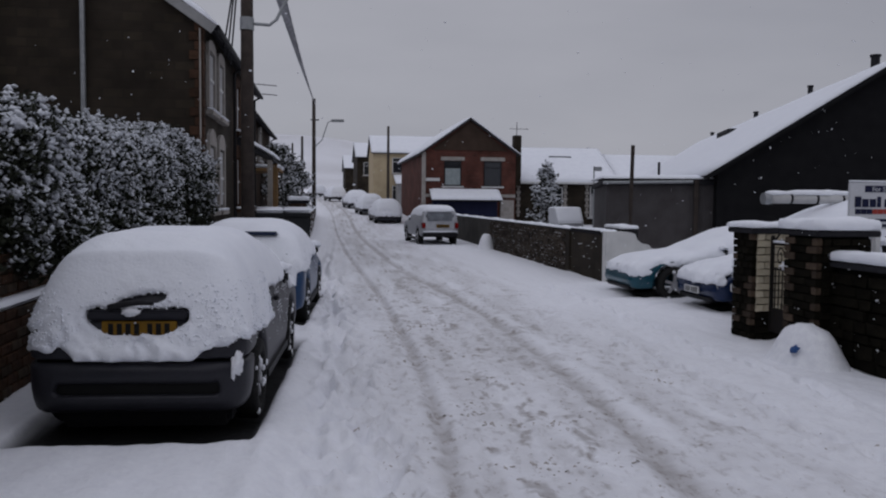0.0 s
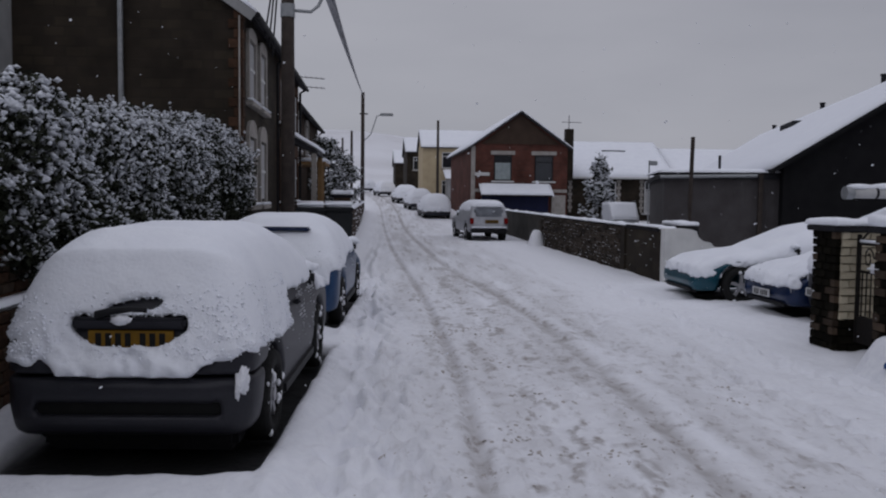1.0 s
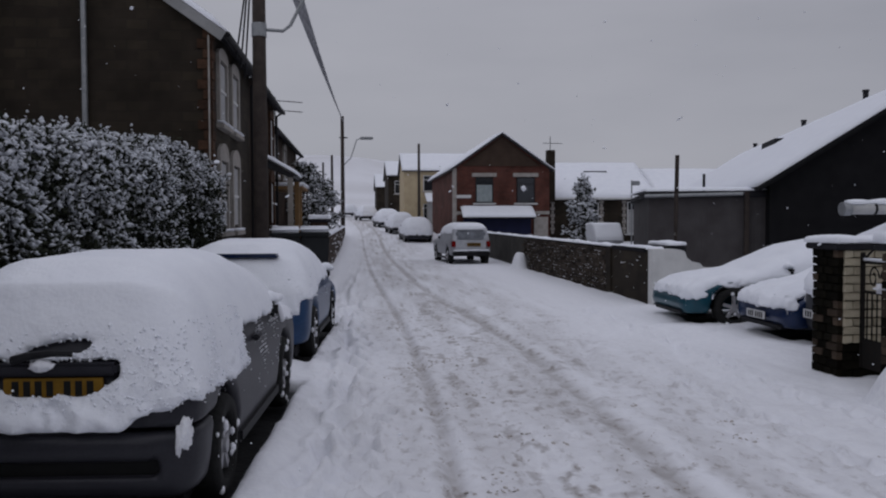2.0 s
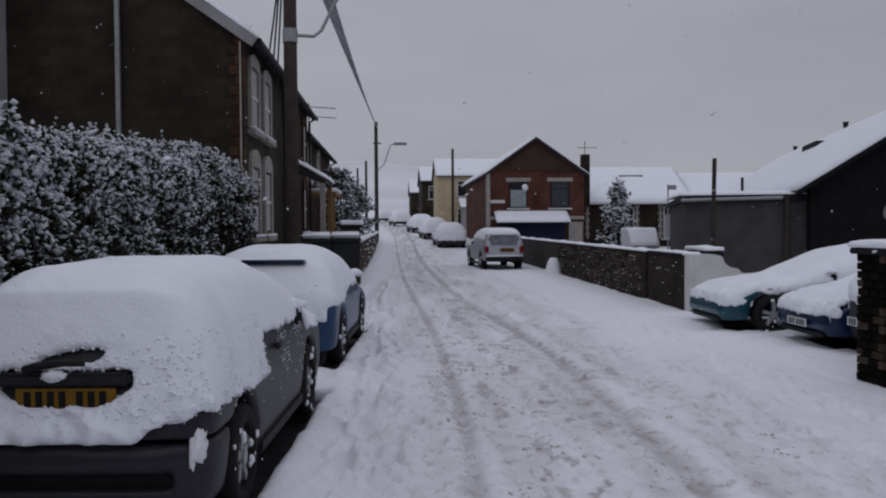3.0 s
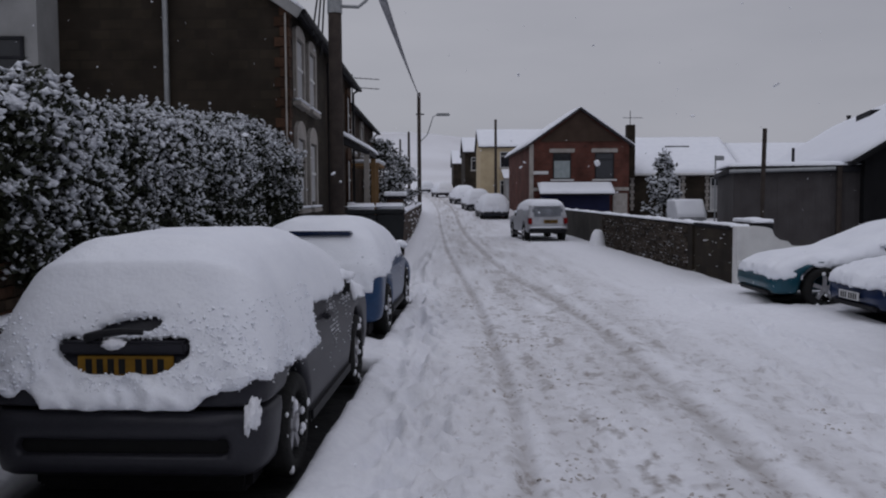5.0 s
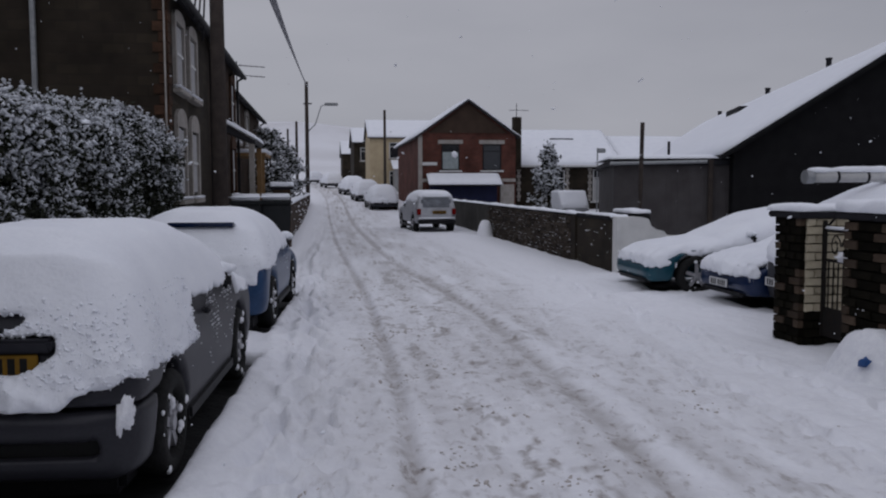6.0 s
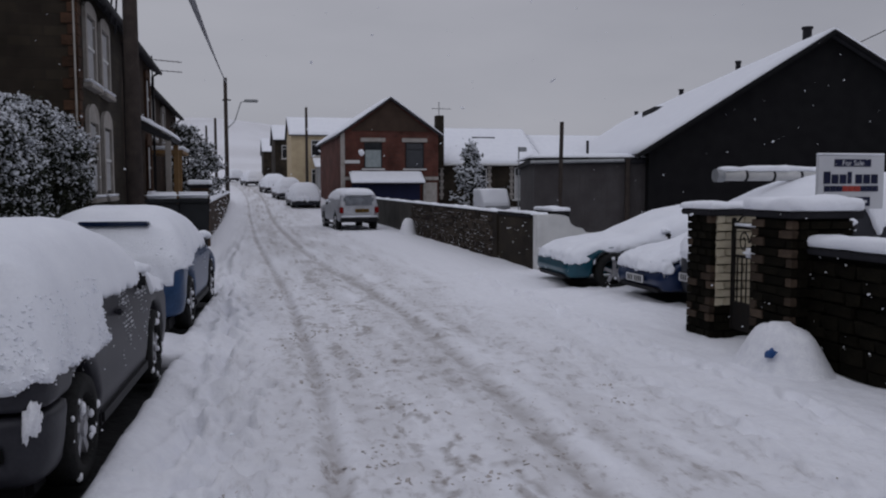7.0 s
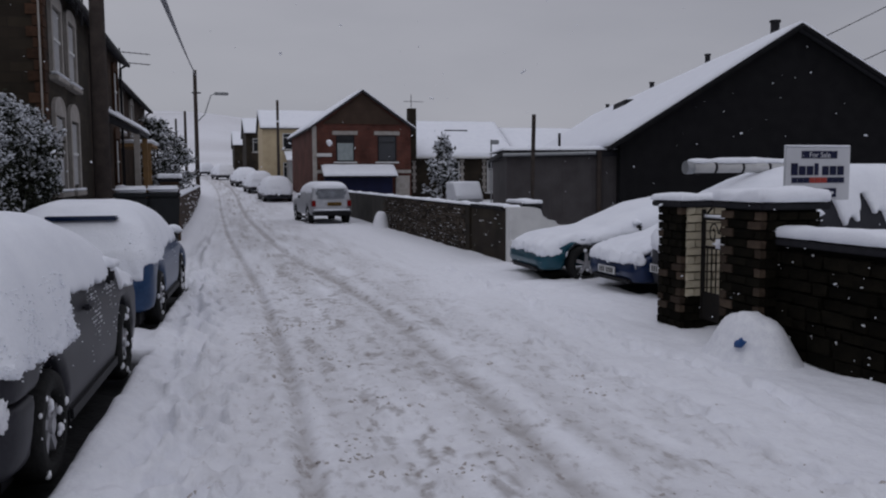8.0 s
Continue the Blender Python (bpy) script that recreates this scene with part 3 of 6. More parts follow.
def make_car(name, label, length, width, height, paint, style, snow_low, seed, step=0.06, hole=None, slot_at=None, lights="rear", thick=0.075, wheel_r=0.31, face_snow=True, crumbs=0, group="cars parked along the street"):
    """A car standing at the origin: y runs from its rear bumper (0) to its nose, x across. style: hatch, mpv or offroad."""
    car = root(name, label, "car", group)
    L, H, W = length, height, width / 2
    belt = 0.60 * H
    if style == "mpv":
        side = [(0.1, 0.22), (0.02, 0.27), (0.0, 0.34), (0.0, 0.5), (0.05, 0.62), (0.12, belt), (0.3, 0.9 * H), (0.55, 0.985 * H), (1.4, H), (2.0, 0.985 * H), (2.5, 0.9 * H), (3.15, 0.68 * H), (L - 0.25, 0.56 * H), (L - 0.03, 0.42 * H), (L, 0.3), (L - 0.1, 0.16)]
    elif style == "van":
        side = [(0.05, 0.2), (0.0, 0.5), (0.0, 1.2), (0.15, 0.95 * H), (0.4, H), (2.3, H), (2.63, 0.965 * H), (3.0, 0.89 * H), (3.35, 0.79 * H), (3.75, 0.66 * H), (L - 0.15, 0.54 * H), (L, 0.42 * H), (L, 0.3), (L - 0.1, 0.18)]
    elif style == "offroad":
        side = [(0.02, 0.36), (0.0, 0.6), (0.04, 0.7), (0.08, 0.62 * H), (0.2, 0.92 * H), (0.4, H), (2.0, H), (2.5, 0.95 * H), (3.0, 0.66 * H), (L - 0.2, 0.6 * H), (L, 0.45 * H), (L, 0.38), (L - 0.1, 0.34)]
    else:
        side = [(0.02, 0.24), (0.0, 0.48), (0.06, 0.62), (0.1, belt * 1.02), (0.3, 0.84 * H), (0.55, 0.97 * H), (1.0, H), (1.55, 0.99 * H), (2.0, 0.92 * H), (2.85, 0.62 * H), (L - 0.4, 0.52 * H), (L - 0.08, 0.42 * H), (L, 0.34), (L - 0.1, 0.22)]
    axles = (0.78, L - 0.82)

    def hull(x, y, z, k=0.08):
        taper = np.clip((z - 0.62) / (H - 0.62), 0, 1.2)
        half = W * (1 - (0.27 if style == "offroad" else 0.36) * taper ** 2) - 0.05 * np.clip((0.4 - z) / 0.3, 0, 1)
        cx, cy = np.abs(x) - (half - 0.3), np.abs(y - L / 2) - (L / 2 - 0.3)
        plan = np.hypot(np.maximum(cx, 0), np.maximum(cy, 0)) + np.minimum(np.maximum(cx, cy), 0) - 0.3
        return smax(smax(poly_distance(y, z, side), np.abs(x) - half, k), plan, 0.06)

    def body(x, y, z):
        f = hull(x, y, z)
        for a in axles:
            f = np.maximum(f, -np.maximum(np.hypot(y - a, z - wheel_r) - wheel_r - 0.07, 0.32 - np.abs(x)))
        if slot_at:
            sx0, sx1, sz0, sz1 = slot_at
            f = np.maximum(f, -np.maximum(np.maximum(np.maximum(sx0 - x, x - sx1), np.maximum(sz0 - z, z - sz1)), y - 0.13))
            f = np.maximum(f, 0.012 - np.maximum(np.abs(z - 0.575), y - 0.5))
        return f

    v, q = skin(body, (-W - 0.1, -0.1, 0.1), (W + 0.1, L + 0.1, H + 0.1), step)
    paintwork = v
    sheet("body", v, q, paint, car)

    def cover(x, y, z):
        fluff = 0.014 * grain(x + 0.6 * y, z + 0.4 * y, 0.2, 4) + 0.02 * np.abs(grain(x + 0.7 * y + seed, z + 0.2 * y, 0.11, 3)) - 0.008
        steep = np.clip((belt + 0.1 - z) / 0.2, 0, 1)
        f = np.minimum(hull(x, y, z - thick, 0.3) - 0.022, hull(x, y, z, 0.12) - 0.012) - fluff * (0.22 + 1.5 * steep)
        calm = np.where((y < 0.35) & (np.abs(x) < 0.42), 0.08, 1.0)
        edge = snow_low(x, y) + calm * (0.02 * grain(x + seed, y, 0.4, 3) + 0.028 * grain(x + y + seed, 0.25 * z, 0.07, 2))
        f = smax(f, edge - z, 0.03)
        if hole:
            hx, hz, hw, hh = hole
            rough_edge = 0.012 * grain(x + 2, z, 0.09, 3)
            slot = np.maximum(np.maximum(z - hz - 0.03, hz - hh + 0.1 * ((x - hx) / hw) ** 4 - z), np.abs(x - hx) - hw) + rough_edge
            notch = (np.hypot((x - hx - 0.02) / 0.15, (z - hz - 0.085 - 0.12 * (x - hx)) / 0.036) - 1) * 0.036 + rough_edge
            f = smax(f, -np.where(y < 0.7, np.minimum(slot, notch), 1.0), 0.015)
        return f

    if face_snow:
        v, q = skin(cover, (-W - 0.25, -0.25, 0.15), (W + 0.25, L + 0.25, H + 0.3), step * 0.75)
        sheet("snow_cover", v, q, SNOW, car, "thick fresh snow")
        if crumbs:
            g = np.random.default_rng(int(seed * 10))
            pts = np.array(v)
            pts = pts[(pts[:, 1] < 1.3) & (pts[:, 2] < 1.12) & (pts[:, 2] > 0.68) & (np.abs(pts[:, 0]) < W + 0.05)]
            weight = np.clip(grain(pts[:, 0] + pts[:, 1], pts[:, 2], 0.3, 3) + 0.5, 0.02, 2) * np.clip((1.2 - pts[:, 2]) * 2, 0.05, 1)
            pick = g.choice(len(pts), crumbs, replace=False, p=weight / weight.sum())
            lumps("crumbled_snow", pts[pick] + g.normal(0, 0.004, (crumbs, 3)), g.uniform(0.004, 0.012, crumbs), SNOW, car, "loose crumbs of snow", g, 0.8)
            flank = np.array(paintwork)
            flank = flank[(flank[:, 0] > W - 0.14) & (flank[:, 1] > 0.2) & (flank[:, 1] < 3.0) & (flank[:, 2] > 0.45) & (flank[:, 2] < 0.98)]
            chance = np.clip(grain(flank[:, 1], flank[:, 2], 0.3, 3) + 0.1, 0.01, 2) * np.clip((flank[:, 2] - 0.4) * 2, 0.1, 1)
            pick = g.choice(len(flank), min(len(flank) - 1, crumbs // 9), replace=False, p=chance / chance.sum())
            lumps("splashed_snow", flank[pick] + np.array([0.004, 0, 0]), g.uniform(0.002, 0.007, len(pick)), SNOW_ROUGH, car, "specks of snow on the paint", g, 1.2)
    for sx in (-1, 1):
        for a in axles:
            wheel(sx * (W - 0.01), a, wheel_r, sx, car)
        my = 2.62 if style != "hatch" else 2.35
        mz = belt + 0.1
        mx = sx * (W - 0.06)
        mir = part("wing_mirror", box(mx - 0.07, my - 0.05, mz - 0.06, mx + 0.07, my + 0.05, mz + 0.07, 0.03), BLACK_PLASTIC, car, smooth=True)
        def mirror_cap(x, y, z, cx=mx, cy=my, cz=mz + 0.09):
            return np.sqrt(((x - cx) / 0.1) ** 2 + ((y - cy - 0.03) / 0.09) ** 2 + ((z - cz) / 0.055) ** 2) - 1 + 0.25 * grain(x + y, z + y, 0.09, 2)
        cv, cq = skin(mirror_cap, (mx - 0.16, my - 0.14, mz - 0.02), (mx + 0.16, my + 0.2, mz + 0.2), 0.02)
        sheet("mirror_snow", cv, cq, SNOW, mir, "cap of snow")
    # dark sills and bumper grilles
    for sx in (-1, 1):
        part("sill", box(sx * (W - 0.04) - 0.03, axles[0] + 0.42, 0.2, sx * (W - 0.04) + 0.03, axles[1] - 0.42, 0.3, 0.02), BLACK_PLASTIC, car)
    return car


def tail_lamps(car, W, z, y, h=0.26, mat=None):
    for sx in (-1, 1):
        part("tail_lamp", box(sx * (W - 0.12) - 0.07, y - 0.02, z - h / 2, sx * (W - 0.12) + 0.07, y + 0.16, z + h / 2, 0.02), mat or RED_LENS, car, "red tail lamp")


def head_lamps(car, W, z, L):
    for sx in (-1, 1):
        part("headlamp", box(sx * (W - 0.24) - 0.16, L - 0.22, z - 0.07, sx * (W - 0.24) + 0.16, L - 0.05, z + 0.07, 0.03), CLEAR_LENS, car, "clear headlamp")


# grey family car
def grey_edge(x, y):
    rear = 0.585 + 0.065 * np.clip((np.abs(x - 0.0) - 0.39) / 0.05, 0, 1) + 0.07 * np.clip((x - 0.56) / 0.2, 0, 1)
    flank = np.where(y < 1.3, 0.73 - 0.03 * y, np.where(y < 3.0, 0.93, 0.76))
    return np.where((np.abs(x) > 0.66) & (y > 0.25), flank, np.where(y > 3.4, 0.5, rear))


grey_car = make_car("car", "dark grey family car buried in snow, rear plate showing", 4.0, 1.53, 1.365, GREY_PAINT, "mpv", grey_edge, 1.7, 0.03, hole=(0.0, 0.9, 0.34, 0.145), slot_at=(-0.53, 0.56, 0.35, 0.43), crumbs=3800)
plate(0.02, 0.1, 0.795, 0.5, 0.11, -1, PLATE_YELLOW_SHADED, grey_car, "yellow rear plate, half covered")
part("tailgate_trim", box(-0.32, 0.075, 0.86, 0.34, 0.15, 0.925, 0.015), GREY_PAINT, grey_car, "dark grey trim over the plate")
part("rear_wiper", tube([(-0.18, 0.09, 0.94), (-0.1, 0.08, 0.965), (0.02, 0.075, 0.98), (0.12, 0.085, 0.975)], 0.026, 8, taper=0.6), BLACK_PLASTIC, grey_car)
bm = bmesh.new()
bmesh.ops.create_icosphere(bm, subdivisions=3, radius=1.0)
for vv in bm.verts:
    k = 1 + 0.4 * noise.noise(vv.co * 2.2)
    vv.co = Vector((-0.03 + 0.06 * k * vv.co.x, 0.075 + 0.025 * vv.co.y, 0.915 + 0.03 * k * vv.co.z))
part("trim_snow", bm, SNOW_ROUGH, grey_car, "lump of snow on the trim", smooth=True)
part("bumper_grille", box(-0.56, 0.075, 0.33, 0.58, 0.125, 0.45, 0.012), INK, grey_car, "black slot in the bumper")
# black valance, carried back beneath the floor to stand in for shade
part("bumper_skirt", box(-0.6, 0.3, 0.06, 0.6, 3.6, 0.26, 0.04), BLACK_PLASTIC, grey_car, "black lower bumper, run on under the car as its shade")
bm = bmesh.new()
bmesh.ops.create_icosphere(bm, subdivisions=4, radius=1.0)
for vv in bm.verts:
    k = 1 + 0.5 * noise.noise(vv.co * 2.6) + 0.25 * noise.noise(vv.co * 7)
    vv.co = Vector((0.665 + 0.04 * k * vv.co.x + 0.02 * vv.co.z, 0.11 + 0.07 * vv.co.y, 0.53 + 0.1 * k * vv.co.z))
part("bumper_snow", bm, SNOW_ROUGH, grey_car, "clump of snow on the bumper corner", smooth=True)
part("door_handle", box(0.73, 1.7, 0.8, 0.785, 1.88, 0.84, 0.012), GREY_PAINT, grey_car)
tail_lamps(grey_car, 0.73, 0.86, 0.24, 0.26)
grey_car.matrix_basis = pose(-1.28, 5.78, 0.0, 0, 0, -3.2)


def low_edge(x, y):
    return np.where(np.abs(x) > 0.7, np.where(y < 1.0, 0.75, 0.86), 0.6)


blue_car = make_car("car", "blue hatchback buried in snow with bare blue flank", 3.8, 1.62, 1.33, BLUE_PAINT, "hatch", low_edge, 4.2, 0.045, crumbs=500)
part("spoiler", box(-0.3, 0.23, 1.215, 0.44, 0.5, 1.265, 0.02), NAVY_PAINT, blue_car, "dark edge of the roof spoiler")
part("rear_bumper", box(-0.6, 0.02, 0.18, 0.6, 0.2, 0.29, 0.03), BLACK_PLASTIC, blue_car)
tail_lamps(blue_car, 0.78, 0.75, 0.2)
# black block under the floor, put there as the car's own shade
part("underside", box(-0.64, 0.1, 0.06, 0.64, 3.4, 0.26, 0.04), BLACK_PLASTIC, blue_car, "black block standing in for the shade under the car")
blue_car.matrix_basis = pose(-1.07, 10.85, 0.0, 0, 0, -3.6)


def white_edge(x, y):
    return np.where(np.abs(x) > 0.62, 1.15, np.where(y < 1, 1.28, 0.8))


white_car = make_car("offroad_car", "silver off-road car with light snow on roof and bumper", 4.2, 1.54, 1.46, SILVER_PAINT, "offroad", white_edge, 2.9, 0.06, wheel_r=0.34)
part("rear_window", box(-0.55, 0.06, 0.88, 0.55, 0.26, 1.28, 0.07), DUSTED_GLASS, white_car, "snow-dusted rear window")
part("rear_bumper", box(-0.7, -0.07, 0.34, 0.7, 0.1, 0.52, 0.05), BLACK_PLASTIC, white_car, "black rear bumper")
part("bumper_snow", box(-0.68, -0.07, 0.515, 0.68, 0.06, 0.58, 0.03), SNOW, white_car, smooth=True)
plate(0.1, 0.0, 0.76, 0.5, 0.12, -1, PLATE_YELLOW_SHADED, white_car, "dim yellow plate")
tail_lamps(white_car, 0.76, 0.78, 0.02, 0.22)
white_car.matrix_basis = pose(4.36, 31.4, floor_at(4.4, 31.4) - 0.05, 0, 0, 4)


def deep_edge(x, y):
    return 0.42 + 0 * x


snow_car = make_car("car", "parked car wholly covered in snow, dark bumper below", 4.0, 1.66, 1.38, DARK_PAINT, "hatch", deep_edge, 6.1, 0.06, thick=0.1)
part("rear_bumper", box(-0.74, -0.05, 0.2, 0.74, 0.15, 0.42, 0.05), DARK_PAINT, snow_car, "dark bumper")
snow_car.matrix_basis = pose(3.85, 50.2, floor_at(3.9, 50), 1.6, 0, 4)
for cx, cy, yaw in ((3.3, 58.5, 5), (2.75, 67.5, 8), (1.3, 82.0, 10), (-0.6, 104.0, 12)):
    copy_thing(snow_car, pose(cx, cy, floor_at(cx, cy) + 0.02, 1.5, 0, yaw))


def yard_edge(x, y):
    return np.where(y > 3.6, 0.47, np.where(np.abs(x) > 0.6, np.where(y > 2.6, 0.62, 0.72), 0.47))


teal_car = make_car("car", "teal hatchback nosed out of the yard, bonnet deep in snow", 4.1, 1.68, 1.27, TEAL_PAINT, "hatch", yard_edge, 3.3, 0.05, thick=0.08, group="cars in the yard")
head_lamps(teal_car, 0.84, 0.46, 4.08)
part("front_bumper", box(-0.6, 3.9, 0.2, 0.6, 4.08, 0.3, 0.04), BLACK_PLASTIC, teal_car)
teal_car.matrix_basis = pose(9.4, 14.7, -0.06, 0, 0, 90)
navy_car = make_car("car", "navy blue hatchback in the yard under snow", 3.8, 1.62, 1.26, NAVY_PAINT, "hatch", yard_edge, 8.3, 0.05, thick=0.08, group="cars in the yard")
head_lamps(navy_car, 0.81, 0.46, 3.78)
part("front_bumper", box(-0.58, 3.6, 0.2, 0.58, 3.78, 0.3, 0.04), BLACK_PLASTIC, navy_car)
plate(0.0, 3.815, 0.36, 0.5, 0.11, 1, PLATE_WHITE, navy_car, "white front plate")
navy_car.matrix_basis = pose(9.66, 12.7, -0.05, 0, 0, 91)
def van_edge(x, y):
    return np.where(y > 3.4, 0.62, np.where(np.abs(x) > 0.62, 1.2 + 0.15 * np.sin(y * 11) + 0.1 * np.sin(y * 27 + 1), 0.7))


dark_car = make_car("van", "dark people carrier in the yard with deep snow on roof", 4.02, 1.76, 1.68, DARK_PAINT, "van", van_edge, 5.3, 0.06, thick=0.1, group="cars in the yard")
head_lamps(dark_car, 0.88, 0.6, 4.02)
part("front_bumper", box(-0.55, 3.84, 0.2, 0.55, 4.0, 0.32, 0.05), BLACK_PLASTIC, dark_car)
plate(0.42, 4.035, 0.42, 0.5, 0.11, 1, PLATE_WHITE, dark_car, "white front plate")
dark_car.matrix_basis = pose(10.08, 11.05, 0.0, 0, 0, 90)


# ---- roofs and houses ----
def snow_slab(points, t, parent, name="roof_snow", label="blanket of snow", mat=None):
    """A thick blanket on a roof plane: four corners, raised by t, with rounded uneven edges."""
    a, b, c, d = [Vector(p) for p in points]
    n = (b - a).cross(d - a).normalized()
    if n.z < 0:
        n = -n
    bm = bmesh.new()
    nu, nv = 24, 12
    top, bot = [], []
    for i in range(nu + 1):
        rt, rb = [], []
        for j in range(nv + 1):
            u, v = i / nu, j / nv
            p = (a * (1 - u) + b * u) * (1 - v) + (d * (1 - u) + c * u) * v
            e = min(u, 1 - u) * (b - a).length
            f = min(v, 1 - v) * (d - a).length
            k = min(1, (min(e, f) / 0.12) ** 0.5) if min(e, f) > 0 else 0.15
            rt.append(bm.verts.new(p + n * t * (0.25 + 0.75 * k + 0.12 * noise.noise(p * 0.9))))
            rb.append(bm.verts.new(p + n * 0.005))
        top.append(rt)
        bot.append(rb)
    for i in range(nu):
        for j in range(nv):
            bm.faces.new((top[i][j], top[i + 1][j], top[i + 1][j + 1], top[i][j + 1]))
    rim = [(i, 0) for i in range(nu)] + [(nu, j) for j in range(nv)] + [(i, nv) for i in range(nu, 0, -1)] + [(0, j) for j in range(nv, 0, -1)]
    for (i, j), (k, m) in zip(rim, rim[1:] + rim[:1]):
        bm.faces.new((bot[i][j], bot[k][m], top[k][m], top[i][j]))
    bmesh.ops.recalc_face_normals(bm, faces=bm.faces)
    return part(name, bm, mat or SNOW, parent, label, smooth=True)


def slab(points, t, mat, parent, name="roof", label=""):
    a, b, c, d = [Vector(p) for p in points]
    n = (b - a).cross(d - a).normalized()
    if n.z > 0:
        n = -n
    bm = bmesh.new()
    up = [bm.verts.new(p) for p in (a, b, c, d)]
    lo = [bm.verts.new(p + n * t) for p in (a, b, c, d)]
    bm.faces.new(up)
    bm.faces.new(lo[::-1])
    for i in range(4):
        bm.faces.new((up[i], lo[i], lo[(i + 1) % 4], up[(i + 1) % 4]))
    bmesh.ops.recalc_face_normals(bm, faces=bm.faces)
    return part(name, bm, mat, parent, label)


ROOF_SLATE = material("dark_roof_slate", (0.05, 0.05, 0.056), (0.03, 0.03, 0.034), 5, 0.75, bump=0.3)


def window_y(parent, x0, x1, z0, z1, y, frame_mat, fill, lintel=None, sill=None, facing=-1):
    """A window in a wall that faces along y: reveal, frame, pane, curtain, lintel and sill."""
    w = part("window", box(x0, y - 0.02, z0, x1, y + 0.25, z1), DARK_GLASS, parent, "dark glazed window")
    f = 0.06
    fr = bmesh.new()
    box(x0, y - 0.05, z0, x0 + f, y + 0.02, z1, bm=fr)
    box(x1 - f, y - 0.05, z0, x1, y + 0.02, z1, bm=fr)
    box(x0 + f, y - 0.05, z1 - f, x1 - f, y + 0.02, z1, bm=fr)
    box(x0 + f, y - 0.05, z0, x1 - f, y + 0.02, z0 + f, bm=fr)
    box(x0 + f, y - 0.045, z1 - (z1 - z0) * 0.28, x1 - f, y + 0.02, z1 - (z1 - z0) * 0.28 + 0.05, bm=fr)
    part("window_frame", fr, frame_mat, w)
    if fill:
        part("blind", box(x0 + f, y - 0.032, z0 + f, x1 - f, y - 0.024, z1 - (z1 - z0) * 0.3), fill, w)
    if lintel:
        part("lintel", box(x0 - 0.2, y - 0.06, z1 + 0.02, x1 + 0.2, y + 0.1, z1 + 0.24, 0.015), lintel, w, "pale stone lintel")
    if sill:
        part("window_sill", box(x0 - 0.15, y - 0.12, z0 - 0.1, x1 + 0.15, y + 0.1, z0 - 0.01, 0.015), sill, w, "snowy sill")
    return w


def wall_gable(x0, x1, z0, ze, xa, za, y0, y1):
    return prism([(x0, z0), (x1, z0), (x1, ze), (xa, za), (x0, ze)], y0, y1)


# red brick gabled shop house
shop = root("house", "red brick gabled house with shop front and snowy roof", "house")
part("wall", wall_gable(5.65, 11.1, -0.3, 4.55, 8.35, 6.38, 48, 62), RED_BRICK, shop)
part("gable", prism([(6.1, 4.62), (10.6, 4.62), (8.35, 6.3)], 47.95, 48.0), BROWN_GABLE, shop, "brown rendered gable")
for xa, xb, zb in ((8.35, 5.35, 4.4), (8.35, 11.35, 4.4)):
    pts = [(xa, 47.7, 6.5), (xa, 62.2, 6.5), (xb, 62.2, zb), (xb, 47.7, zb)]
    slab(pts, 0.1, ROOF_SLATE, shop)
    snow_slab(pts, 0.14, shop)
part("quoin_strip", box(5.55, 47.9, -0.2, 5.77, 48.1, 4.5, 0.01), STONE_PALE, shop, "pale stone corner strip")
part("string_course", box(5.65, 47.93, 1.9, 11.1, 48.0, 2.08, 0.01), STONE_PALE, shop, "pale stone band")
part("string_course", box(5.78, 47.92, 2.82, 6.6, 48.0, 3.0, 0.01), WHITE_PAINT, shop, "pale painted sign strip")
window_y(shop, 6.86, 7.86, 2.55, 4.0, 48, BLACK_PLASTIC, TEAL_CURTAIN, STONE_PALE, WHITE_PAINT)
window_y(shop, 9.2, 10.25, 2.55, 4.0, 48, BLACK_PLASTIC, None, STONE_PALE, WHITE_PAINT)
slab([(6.05, 46.9, 1.72), (10.05, 46.9, 1.72), (10.05, 48, 2.3), (6.05, 48, 2.3)], 0.08, COPING, shop, "awning", "shop-front lean-to roof")
snow_slab([(6.0, 46.85, 1.74), (10.1, 46.85, 1.74), (10.1, 47.98, 2.32), (6.0, 47.98, 2.32)], 0.14, shop, "awning_snow")
part("shop_front", box(6.15, 47.6, -0.2, 9.95, 47.98, 1.65, 0.02), SIGN_NAVY, shop, "dark blue boarded shop front")
part("door", box(10.2, 47.9, -0.2, 11.0, 47.99, 1.75, 0.01), STONE_PALE, shop, "pale door")
part("chimney", box(11.12, 48.6, 2.6, 11.58, 49.1, 5.6, 0.02), STONE_DARK, shop, "dark chimney stack")
aer = tube([(11.35, 48.9, 5.5), (11.35, 48.9, 6.4)], 0.02, 6)
tube([(10.9, 48.8, 6.0), (12.1, 49.0, 6.0)], 0.012, 5, bm=aer)
for k in range(6):
    tube([(11.0 + 0.18 * k, 48.6, 6.0), (11.0 + 0.18 * k, 49.1, 6.0)], 0.01, 5, bm=aer)
part("television_aerial", aer, WIRE_DARK, shop)
base_at(shop, (8.35, 55, -0.3))

